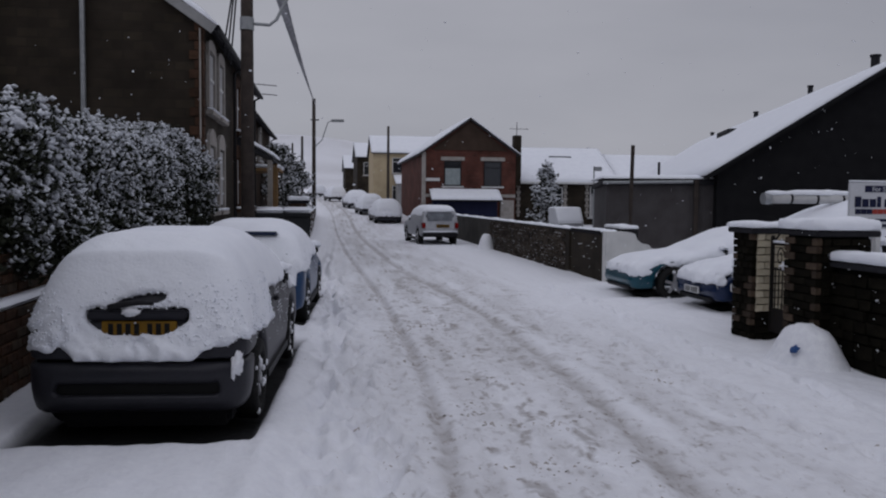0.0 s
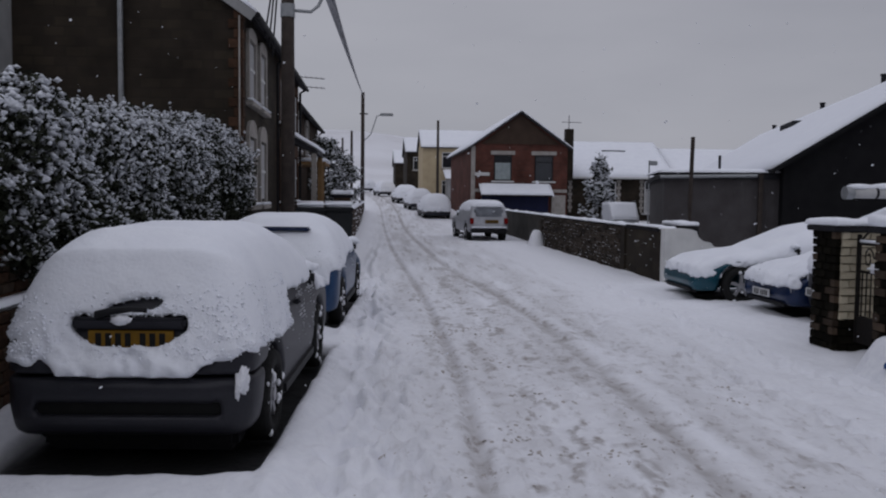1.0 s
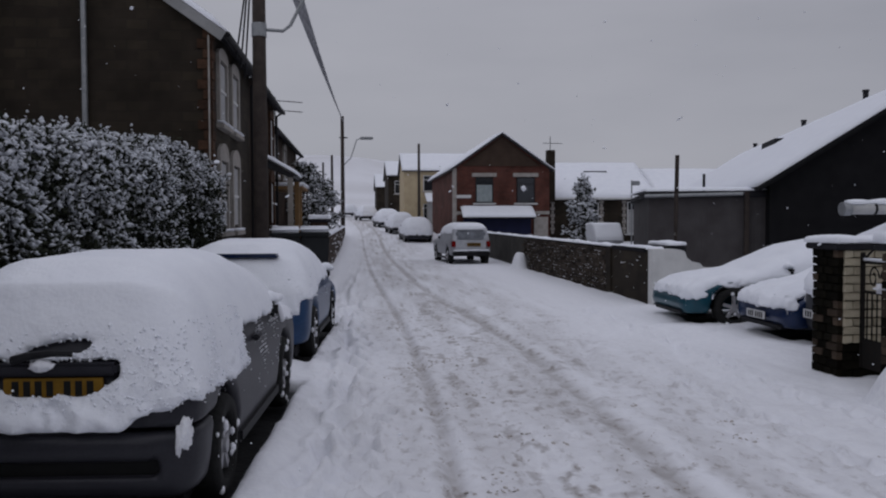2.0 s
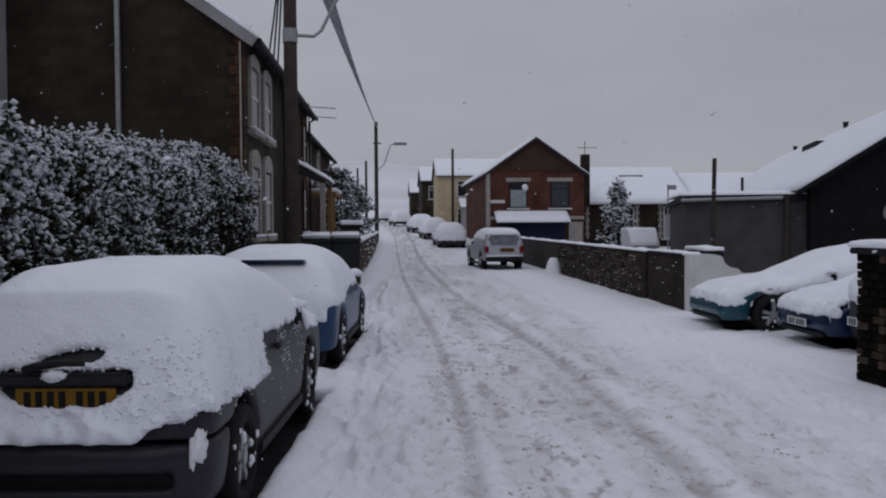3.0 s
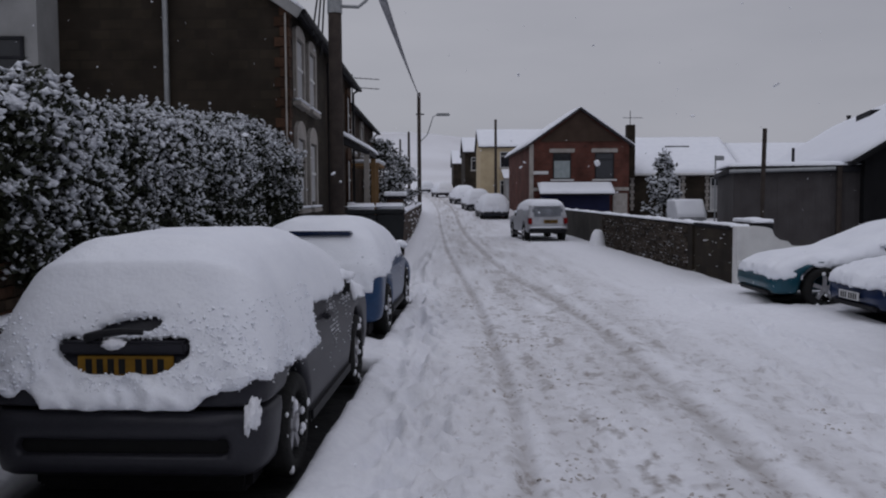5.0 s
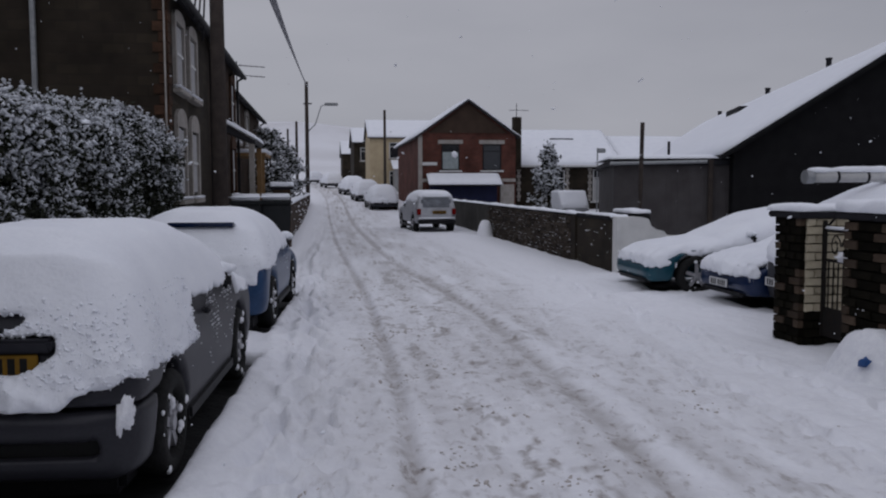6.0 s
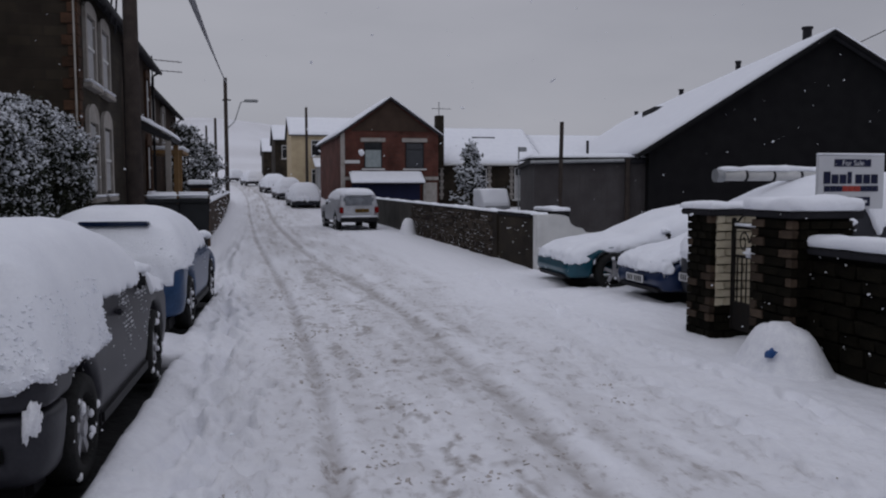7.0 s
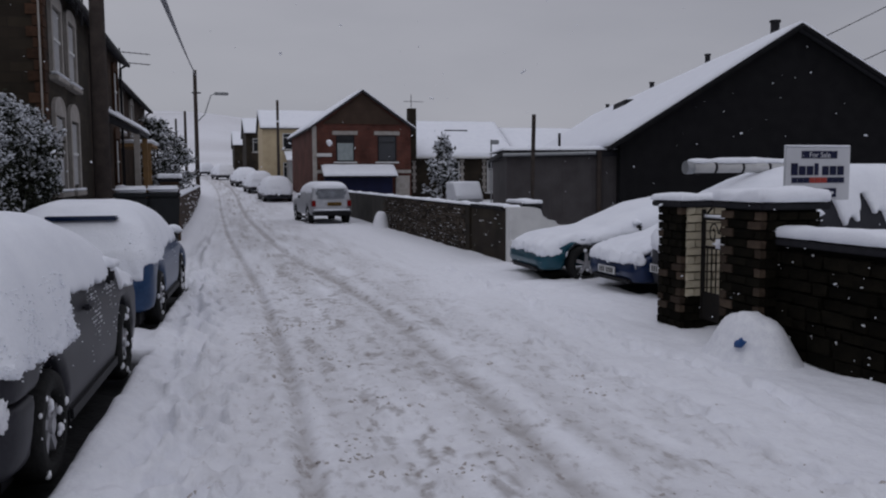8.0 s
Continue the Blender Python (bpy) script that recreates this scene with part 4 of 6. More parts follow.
# low stone cottage behind the red house
cottage = root("cottage", "low dark stone cottage with pale quoins under snow", "house")
part("wall", prism([(50.0, -0.3), (58.0, -0.3), (58.0, 2.85), (54.0, 5.0), (50.0, 2.85)], 11.2, 18.0, axis="x"), STONE_DARK, cottage)
for yb in (49.7, 58.3):
    pts = [(11.15, yb, 2.86), (18.1, yb, 2.86), (18.1, 54, 5.2), (11.15, 54, 5.2)]
    slab(pts, 0.1, ROOF_SLATE, cottage)
    snow_slab(pts, 0.18, cottage)
window_y(cottage, 13.85, 14.55, 0.75, 2.6, 50, WHITE_PAINT, None, None, WHITE_PAINT)
window_y(cottage, 16.3, 17.05, 0.75, 2.65, 50, WHITE_PAINT, CURTAIN, None, WHITE_PAINT)
for qx in (13.7, 14.72, 16.12, 17.22, 11.75):
    for k in range(10):
        wq = 0.26 if k % 2 else 0.14
        part("quoin", box(qx - wq / 2, 49.95, 0.75 + k * 0.2, qx + wq / 2, 50.02, 0.93 + k * 0.2, 0.01), STONE_PALE, cottage)
part("roof_window", box(14.3, 52.4, 4.42, 15.8, 52.65, 4.62, 0.02), COPING, cottage, "skylight edge showing through snow")
part("gutter", tube([(11.15, 49.66, 2.82), (18.1, 49.66, 2.82)], 0.06, 8), WHITE_PAINT, cottage)
base_at(cottage, (14.6, 54, -0.3))
annex = root("outbuilding", "long low outbuilding roof under smooth snow", "outbuilding")
part("wall", prism([(50.1, -0.3), (57.9, -0.3), (57.9, 2.7), (54, 4.6), (50.1, 2.7)], 18.12, 32, axis="x"), GARAGE_GREY, annex)
for yb in (49.8, 58.2):
    pts = [(18.11, yb, 2.7), (32.2, yb, 2.7), (32.2, 54, 4.82), (18.11, 54, 4.82)]
    slab(pts, 0.1, ROOF_SLATE, annex)
    snow_slab(pts, 0.2, annex)
base_at(annex, (25, 54, -0.3))

# black gabled hall, turned from the street
hall = root("hall", "black boarded gabled hall with snow on its roof", "hall")
part("wall", wall_gable(0, 9.22, -0.1, 2.5, 4.61, 5.45, 0, 30), BARN_BLACK, hall, "black boarded walls")
for s, xb in ((-1, -0.35), (1, 9.57)):
    pts = [(4.61, -0.3, 5.6), (4.61, 30.3, 5.6), (xb, 30.3, 2.45), (xb, -0.3, 2.45)]
    slab(pts, 0.1, ROOF_SLATE, hall)
    snow_slab(pts, 0.16, hall)
for k, (yy, hh, rr) in enumerate(((0.9, 0.22, 0.12), (7.0, 0.2, 0.09), (15.2, 0.16, 0.1), (26.0, 0.12, 0.1))):
    bm = tube([(4.61 - 0.25, yy, 5.3), (4.61 - 0.25, yy, 5.6 + hh)], rr, 12)
    tube([(4.36, yy, 5.6 + hh), (4.36, yy, 5.66 + hh)], rr * 1.25, 12, bm=bm)
    part("roof_vent", bm, COPING, hall, "dark roof cowl")
part("roof_hatch", box(2.9, 13.8, 4.62, 3.7, 16.5, 4.95, 0.03), COPING, hall, "dark raised roof hatch")
part("barge_board", tube([(-0.35, -0.32, 2.38), (4.61, -0.32, 5.52)], 0.07, 6), BARN_BLACK, hall)
part("barge_board", tube([(9.57, -0.32, 2.38), (4.61, -0.32, 5.52)], 0.07, 6), BARN_BLACK, hall)
hall.matrix_basis = pose(10.85, 22.0, 0, 0, 0, -16)

# grey lean-to garage against the hall
garage = root("garage", "weathered grey sheet-clad garage with flat snowy roof", "garage")
part("wall", box(-3.0, 0.5, -0.1, 0.0, 9.0, 2.2, 0.0), GARAGE_GREY, garage, "grey sheeting")
part("fascia", box(-3.12, 0.38, 2.2, 0.05, 9.1, 2.36, 0.02), COPING, garage, "dark fascia")
part("gutter", tube([(-3.12, 0.33, 2.25), (-0.6, 0.33, 2.29)], 0.05, 8), GALV, garage, "pale gutter")
snow_slab([(-3.15, 0.35, 2.37), (0.0, 0.35, 2.37), (0.0, 9.1, 2.5), (-3.15, 9.1, 2.5)], 0.12, garage)
for k in range(20):
    part("sheet_rib", box(-2.97 + k * 0.15, 0.488, 0.0, -2.92 + k * 0.15, 0.5, 2.18), GARAGE_GREY, garage)
part("post", box(-0.55, 0.35, -0.1, -0.43, 0.47, 2.35, 0.01), WOOD_POLE, garage, "dark corner post")
garage.matrix_basis = pose(10.85, 22.0, 0, 0, 0, -16)

yard_pole = root("telegraph_pole", "short bare timber pole in the yard", "pole")
part("pole", tube([(8.27, 21.8, -0.1), (8.27, 21.8, 1.6), (8.3, 21.8, 3.24)], 0.052, 10), WOOD_POLE, yard_pole)
base_at(yard_pole, (8.27, 21.8, 0))
flue = root("flue_pipe", "thin metal flue pipe on the garage roof", "pipe")
part("pipe", tube([(10.8, 26, 2.35), (10.8, 26, 3.0)], 0.045, 8), COPING, flue)
base_at(flue, (10.8, 26, 2.35))


# ---- houses up the street ----
def street_house(name, label, x0, x1, y0, y1, ze, zr, wall_mat, zb, ridge="x", wins=(), chimney=True):
    h = root(name, label, "house")
    if ridge == "x":
        ym = (y0 + y1) / 2
        part("wall", prism([(y0, zb), (y1, zb), (y1, ze), (ym, zr), (y0, ze)], x0, x1, axis="x"), wall_mat, h)
        for yb in (y0 - 0.3, y1 + 0.3):
            pts = [(x0 - 0.2, ym, zr + 0.12), (x1 + 0.2, ym, zr + 0.12), (x1 + 0.2, yb, ze - 0.02), (x0 - 0.2, yb, ze - 0.02)]
            slab(pts, 0.1, ROOF_SLATE, h)
            snow_slab(pts, 0.16, h)
    else:
        xm = (x0 + x1) / 2
        part("wall", wall_gable(x0, x1, zb, ze, xm, zr, y0, y1), wall_mat, h)
        for xb in (x0 - 0.3, x1 + 0.3):
            pts = [(xm, y0 - 0.2, zr + 0.12), (xm, y1 + 0.2, zr + 0.12), (xb, y1 + 0.2, ze - 0.02), (xb, y0 - 0.2, ze - 0.02)]
            slab(pts, 0.1, ROOF_SLATE, h)
            snow_slab(pts, 0.16, h)
    for wx0, wx1, wz0, wz1 in wins:
        window_y(h, wx0, wx1, wz0, wz1, y0, WHITE_PAINT, None, None, STONE_PALE)
    if chimney:
        part("chimney", box((x0 + x1) / 2 - 0.3, (y0 + y1) / 2 - 0.4, zr - 0.4, (x0 + x1) / 2 + 0.3, (y0 + y1) / 2 + 0.4, zr + 0.9, 0.02), STONE_DARK, h)
    return base_at(h, ((x0 + x1) / 2, (y0 + y1) / 2, zb))


street_house("house", "cream rendered two-storey house with snowy roof", 4.3, 10.5, 75, 83, 5.95, 7.6, CREAM, 0.8, "x", [(6.0, 7.0, 4.1, 5.5), (6.0, 7.0, 1.6, 3.0)], False)
street_house("house", "brown stone house end-on to the street", 3.5, 9.6, 92, 104, 6.4, 8.2, STONE_DARK, 1.4, "x", [(4.2, 5.1, 4.4, 5.8)], False)
street_house("house", "far terraced house under snow", 2.9, 9.3, 122, 136, 6.3, 8.4, STONE_DARK, 2.0, "x", (), True)
porch_house = root("porch", "small snowy porch of the cream house", "porch")
part("wall", box(6.3, 72.6, 0.9, 8.6, 74.98, 3.1, 0.02), PALE_RENDER, porch_house)
snow_slab([(6.1, 72.3, 3.12), (8.8, 72.3, 3.12), (8.8, 75, 3.9), (6.1, 75, 3.9)], 0.15, porch_house)
base_at(porch_house, (7.4, 73.8, 0.9))

# ---- terrace beside the road ----
XF = -2.6


def window_x(parent, y0, y1, z0, z1, x, pale, arched=False):
    """A tall window in a street front that faces along x: pale surround, frame, pane, curtain."""
    w = part("window", box(x - 0.2, y0, z0, x + 0.01, y1, z1), DARK_GLASS, parent, "tall window with pale stone surround")
    s = 0.16
    for a, b in ((y0 - s, y0), (y1, y1 + s)):
        part("jamb", box(x - 0.05, a, z0 - 0.1, x + 0.07, b, z1), pale, w)
    out = [(y0 - s, z1), (y1 + s, z1)]
    n = 8
    rise_ = 0.28 if arched else 0.16
    out += [((y0 + y1) / 2 + (y1 - y0 + 2 * s) / 2 * math.cos(math.pi * k / n), z1 + 0.1 + rise_ * math.sin(math.pi * k / n)) for k in range(n + 1)]
    part("arch", prism(out, x - 0.05, x + 0.07, axis="x"), pale, w)
    part("window_sill", box(x - 0.05, y0 - s - 0.05, z0 - 0.2, x + 0.16, y1 + s + 0.05, z0 - 0.1, 0.015), pale, w)
    part("sill_snow", box(x + 0.0, y0 - s - 0.05, z0 - 0.1, x + 0.17, y1 + s + 0.05, z0 - 0.04, 0.025), SNOW, w, smooth=True)
    part("net_curtain", box(x + 0.011, y0 + 0.05, z0 + 0.04, x + 0.02, y1 - 0.05, z1 - 0.05), CURTAIN, w)
    part("glazing_bar", box(x + 0.015, y0, (z0 + z1) / 2 - 0.03, x + 0.045, y1, (z0 + z1) / 2 + 0.03), WHITE_PAINT, w)
    return w


def terrace_house(label, y0, y1, ze, zr, x, depth, wall_mat, z0=-0.1):
    h = root("terraced_house", label, "house", "houses of the terrace")
    xm = x - depth / 2
    part("wall", prism([(x, z0), (x, ze), (xm, zr), (x - depth, ze), (x - depth, z0)], y0, y1, axis="y"), wall_mat, h)
    for xb in (x + 0.3, x - depth - 0.3):
        pts = [(xm, y0 - 0.12, zr + 0.1), (xm, y1, zr + 0.1), (xb, y1, ze - 0.12), (xb, y0 - 0.12, ze - 0.12)]
        slab(pts, 0.1, ROOF_SLATE, h)
        snow_slab(pts, 0.14, h)
    part("gutter", tube([(x + 0.33, y0, ze - 0.16), (x + 0.33, y1, ze - 0.16)], 0.06, 8), BLACK_PLASTIC, h)
    part("downpipe", tube([(x + 0.09, y1 - 0.2, 0.0), (x + 0.09, y1 - 0.2, ze - 0.3), (x + 0.3, y1 - 0.2, ze - 0.16)], 0.045, 8), BLACK_PLASTIC, h)
    return h


house_a = terrace_house("dark stone end-of-terrace house with orange brick quoins", 18.5, 24.3, 5.5, 8.3, XF, 8.0, STONE_DARK)
for z0, z1, arch in ((3.75, 5.0, False), (1.5, 2.9, True)):
    window_x(house_a, 19.25, 20.15, z0, z1, XF, STONE_PALE, arch)
    window_x(house_a, 21.0, 21.9, z0, z1, XF, STONE_PALE, arch)
for k in range(27):
    wq = 0.26 if k % 2 else 0.15
    part("quoin", box(XF - wq, 18.46, 0.05 + k * 0.2, XF + 0.03, 18.5 + (0.2 if k % 2 else 0.33), 0.235 + k * 0.2, 0.008), QUOIN_BRICK, house_a)
part("vent_pipe", tube([(-5.0, 18.42, 0.0), (-5.0, 18.42, 7.2)], 0.055, 8), GALV, house_a, "grey soil pipe")
part("rainwater_pipe", tube([(XF - 0.03, 18.43, 0.0), (XF - 0.03, 18.43, 5.3)], 0.018, 8), STONE_PALE, house_a, "pale thin corner pipe")
for s_, xb in ((1, XF + 0.32), (-1, XF - 8.32)):
    slab([(XF - 4.0, 18.36, 8.36), (XF - 4.0, 18.42, 8.36), (xb, 18.42, 5.36), (xb, 18.36, 5.36)], 0.2, PALE_RENDER, house_a, "bargeboard", "pale painted bargeboard")
base_at(house_a, (-6.6, 21.4, -0.1))
house_b = terrace_house("brown stone terraced house with lean-to porch", 24.32, 31.0, 5.5, 8.3, XF, 8.0, TERRACE_STONE)
for z0, z1, arch in ((3.75, 5.0, False), (1.5, 2.9, True)):
    window_x(house_b, 25.0, 25.8, z0, z1, XF, QUOIN_BRICK, arch)
    window_x(house_b, 29.2, 30.1, z0, z1, XF, QUOIN_BRICK, arch)
part("porch_roof", prism([(XF, 3.55), (-1.55, 2.95), (-1.55, 2.85), (XF, 3.3)], 25.6, 28.4), ROOF_SLATE, house_b)
snow_slab([(XF, 25.5, 3.58), (XF, 28.5, 3.58), (-1.5, 28.5, 2.97), (-1.5, 25.5, 2.97)], 0.1, house_b, "porch_snow")
part("porch_post", box(-1.72, 25.62, 0, -1.57, 25.77, 2.86, 0.01), STONE_PALE, house_b)
part("porch_post", box(-1.72, 28.2, 0, -1.57, 28.35, 2.86, 0.01), YELLOW_WOOD, house_b, "ochre timber post")
base_at(house_b, (-6.6, 27.6, -0.1))
house_c = terrace_house("lower terraced house set a little back", 31.05, 44.5, 5.0, 7.6, -2.85, 7.5, TERRACE_STONE)
window_x(house_c, 33, 34, 3.4, 4.6, -2.85, STONE_PALE)
window_x(house_c, 37, 38, 3.4, 4.6, -2.85, STONE_PALE)
part("canopy", box(-2.85, 32.0, 2.75, -1.7, 35.0, 2.87, 0.02), YELLOW_WOOD, house_c)
part("canopy_snow", box(-2.85, 31.95, 2.87, -1.65, 35.05, 3.0, 0.04), SNOW, house_c, smooth=True)
part("canopy_post", box(-1.9, 32.1, 0, -1.75, 32.25, 2.76, 0.01), YELLOW_WOOD, house_c)
base_at(house_c, (-6.6, 37.8, -0.1))
aerial = root("television_aerial", "bare metal television aerial on a chimney", "aerial")
bm = tube([(-3.6, 41.6, 6.0), (-3.6, 41.6, 7.45)], 0.03, 6)
for zz in (7.3, 6.85):
    tube([(-4.0, 41.6, zz), (-2.3, 41.5, zz - 0.12)], 0.018, 5, bm=bm)
    for k in range(7):
        tube([(-3.9 + 0.24 * k, 41.3, zz - 0.016 * k), (-3.9 + 0.24 * k, 41.9, zz - 0.016 * k)], 0.012, 4, bm=bm)
part("aerial", bm, WIRE_DARK, aerial)
base_at(aerial, (-3.6, 41.6, 6.0))
rear_house = root("rear_house", "pale grey rendered neighbouring house with small window", "house")
part("wall", box(-13, 17.6, -0.1, -7.15, 24.0, 7.5), PALE_RENDER, rear_house)
window_y(rear_house, -7.95, -7.4, 3.2, 4.7, 17.6, COPING, None, None, None)
lan = part("wall_lantern", box(-8.3, 17.3, 4.55, -8.1, 17.5, 4.85, 0.03), IRON, rear_house, "black wall lantern")
part("lantern_arm", tube([(-8.2, 17.6, 4.9), (-8.2, 17.4, 5.0), (-8.2, 17.4, 4.8)], 0.02, 6), IRON, lan)
part("eave", box(-9.2, 17.2, 5.62, -7.75, 17.6, 5.74, 0.02), COPING, rear_house, "small dark canopy")
part("eave_snow", box(-9.22, 17.16, 5.74, -7.72, 17.6, 5.88, 0.04, 3), SNOW, rear_house, "snow on the canopy", smooth=True)
base_at(rear_house, (-10, 20.8, -0.1))

# ---- poles and cables ----
def pole(name, label, x, y, z0, h, r, arm=None):
    p = root(name, label, "pole", "poles along the street")
    part("pole", tube([(x, y, z0 - 0.3), (x, y, z0 + h * 0.5), (x, y, z0 + h)], r, 12, taper=0.8), WOOD_POLE, p, smooth=True)
    return p


pole_a = pole("telegraph_pole", "dark timber telegraph pole with lamp bracket", -1.68, 18.75, 0.05, 8.4, 0.155)
part("band", tube([(-1.68, 18.75, 5.35), (-1.68, 18.75, 5.62)], 0.152, 14), GALV, pole_a, "pale metal band")
part("lamp_bracket", tube([(-1.6, 18.75, 5.5), (-1.2, 18.75, 5.48), (-1.05, 18.75, 5.6), (-0.75, 18.75, 6.2), (-0.4, 18.75, 6.6), (0.3, 18.75, 6.75)], 0.035, 8), GALV, pole_a)
part("lamp_head", box(0.2, 18.65, 6.68, 0.9, 18.85, 6.84, 0.05), GALV, pole_a)
base_at(pole_a, (-1.68, 18.75, 0.05))
pole_b = pole("telegraph_pole", "timber pole with a street lamp arm", -0.74, 57.0, rise(57.0), 7.9, 0.14)
part("lamp_bracket", tube([(-0.7, 57, 5.2), (-0.2, 57, 5.7), (0.2, 57, 6.9), (0.5, 57, 7.0)], 0.035, 8), GALV, pole_b)
part("lamp_head", box(0.4, 56.85, 6.92, 1.3, 57.15, 7.1, 0.05), GALV, pole_b)
part("step_irons", box(-0.95, 56.95, 7.0, -0.4, 57.05, 7.08), WIRE_DARK, pole_b)
base_at(pole_b, (-0.74, 57.0, float(rise(57.0))))
for name, px_, py_, hh in (("telegraph_pole", 5.4, 72.0, 6.9), ("telegraph_pole", -2.0, 75.0, 6.0), ("telegraph_pole", -3.6, 95.0, 6.2)):
    q = pole(name, "distant timber telegraph pole", px_, py_, float(rise(py_)), hh, 0.13)
    base_at(q, (px_, py_, float(rise(py_))))


def cable(name, label, a, b, sag, r, mat):
    c = root(name, label, "cable", "overhead cables")
    pts = [Vector(a).lerp(Vector(b), k / 20) - Vector((0, 0, sag * 4 * (k / 20) * (1 - k / 20))) for k in range(21)]
    part("wire", tube(pts, r, 6), mat, c)
    return c


for k in range(6):
    cable("overhead_cable", "snow-laden overhead cable along the street", (-1.85 + 0.11 * k, 18.75, 8.35 - 0.09 * k), (-0.76 + 0.02 * k, 57, 8.35 - 0.05 * k), 0.12 + 0.05 * k, 0.024 + 0.005 * (k % 3), WIRE)
for k, (yy, zz) in enumerate(((20.9, 5.1), (21.6, 5.0), (20.2, 5.2))):
    cable("service_cable", "black service cable from the pole to the eaves", (-1.75, 18.75, 8.2 - 0.2 * k), (-2.35, yy, zz), 0.1, 0.02, WIRE_DARK)

cable("overhead_cable", "thin black cable behind the hall", (24.0, 32, 6.88), (34.0, 32, 11.55), 0.1, 0.02, WIRE_DARK)
cable("overhead_cable", "thin black cable behind the hall", (24.0, 32, 5.2), (34.0, 32, 9.44), 0.1, 0.02, WIRE_DARK)

back_pole = pole("telegraph_pole", "timber pole behind the hall", 24.0, 32.0, 0.0, 6.9, 0.12)
base_at(back_pole, (24.0, 32.0, 0.0))
lamp_post = root("lamp_post", "thin metal post with a small lamp in the cottage garden", "lamp post")
part("post", tube([(13.9, 42, 0.0), (13.9, 42, 3.55)], 0.035, 8), GALV, lamp_post)
part("lamp_head", box(13.88, 41.9, 3.3, 14.3, 42.1, 3.52, 0.03), GALV, lamp_post)
base_at(lamp_post, (13.9, 42, 0.0))

# ---- boundary walls ----
def snow_cap(x0, y0, x1, y1, z, t, parent, name="wall_snow"):
    """A rounded, slightly uneven ridge of snow on a wall's top."""
    def f(x, y, zz):
        cx, cy, hx, hy = (x0 + x1) / 2, (y0 + y1) / 2, (x1 - x0) / 2, (y1 - y0) / 2
        d = np.hypot(np.maximum(np.abs(x - cx) - hx + 0.06, 0), np.maximum(np.abs(y - cy) - hy + 0.06, 0)) - 0.06
        top = zz - z - t * (0.9 + 0.16 * wobble(x, y, 0 * x, 2.2, z)) + 0.016 * wobble(x, y, 0 * x, 9.0, z)
        d = d + 0.016 * wobble(x, y, zz, 13.0, z)
        return smax(smax(d, top, 0.07), z + 0.003 - zz, 0.01)
    s = 0.035 if max(x1 - x0, y1 - y0) < 4 else 0.06
    v, q = skin(f, (x0 - 0.1, y0 - 0.1, z - 0.1), (x1 + 0.1, y1 + 0.1, z + t * 1.6 + 0.1), s)
    return sheet(name, v, q, SNOW, parent, "rounded ridge of snow")


yard_wall = root("yard_wall", "low rubble stone wall along the street with snow cap", "wall", kind="structure")
part("core", box(5.86, 19.4, -0.2, 6.1, 28.8, 1.0), MORTAR, yard_wall)
part("rendered_length", box(5.8, 28.8, -0.2, 6.1, 48, 1.02, 0.015), material("dark_stained_render", (0.06, 0.056, 0.05), (0.025, 0.024, 0.022), 1.2, 0.92, bump=0.5), yard_wall, "dark stained rendered length of wall")
part("pier", box(5.76, 19.15, -0.2, 6.14, 19.5, 1.03, 0.015), STONE_DARK, yard_wall, "dark stone pier")
snow_cap(5.77, 19.0, 6.13, 48.0, 1.03, 0.075, yard_wall)
end_wall = root("gate_wall", "dark stone wall end with white rendered return", "wall", kind="structure")
part("core", box(5.8, 16.95, -0.2, 6.12, 19.14, 1.04), STONE_DARK, end_wall)
snow_cap(5.78, 16.9, 6.15, 19.05, 1.05, 0.06, end_wall)
for k in range(21):
    part("coping_tooth", box(5.74, 16.98 + k * 0.1, 1.0, 5.86, 17.03 + k * 0.1, 1.075, 0.006), COPING, end_wall)
part("white_return", prism([(5.82, -0.2), (5.82, 1.07), (6.22, 1.07)] + [(6.22 + 0.42 * math.sin(a * 0.196), 1.07 - 0.28 * (1 - math.cos(a * 0.196)) / 1.0) for a in range(1, 4)] + [(6.5, 0.9), (6.6, 0.83), (6.75, 0.8), (6.82, 0.72), (7.0, 0.7), (8.6, 0.68), (8.6, -0.2)], 16.7, 16.94), WHITE_RENDER, end_wall, "white rendered scooped return")
front_wall = root("front_wall", "dark stone front wall with snow coping", "wall", kind="structure")
part("core", box(5.42, -12.0, -0.2, 5.62, 8.25, 1.02), MORTAR, front_wall)
part("coping_stone", box(5.33, -12.0, 1.02, 5.7, 8.25, 1.08, 0.01), COPING, front_wall)
snow_cap(5.32, 2.0, 5.71, 8.3, 1.085, 0.13, front_wall)
for (a, b), nm, up in (((9.55, 10.05), "gate_pillar", 0.0), ((8.2, 8.85), "gate_pillar", 0.02)):
    gp = root(nm, "dark brick gate pillar with flat stone cap and snow", "pillar", "gate pillars")
    part("core", box(5.24, a + 0.02, -0.1, 5.8, b - 0.02, 1.32 + up), MORTAR, gp)
    part("cap_stone", box(5.15, a - 0.06, 1.32 + up, 5.9, b + 0.06, 1.385 + up, 0.012), COPING, gp, "slate cap")
    snow_cap(5.12, a - 0.08, 5.92, b + 0.08, 1.387 + up, 0.09 + 2.5 * up, gp)
    base_at(gp, (5.5, (a + b) / 2, -0.1))
garden_wall = root("garden_wall", "brown brick garden wall with snow on top", "wall", kind="structure")
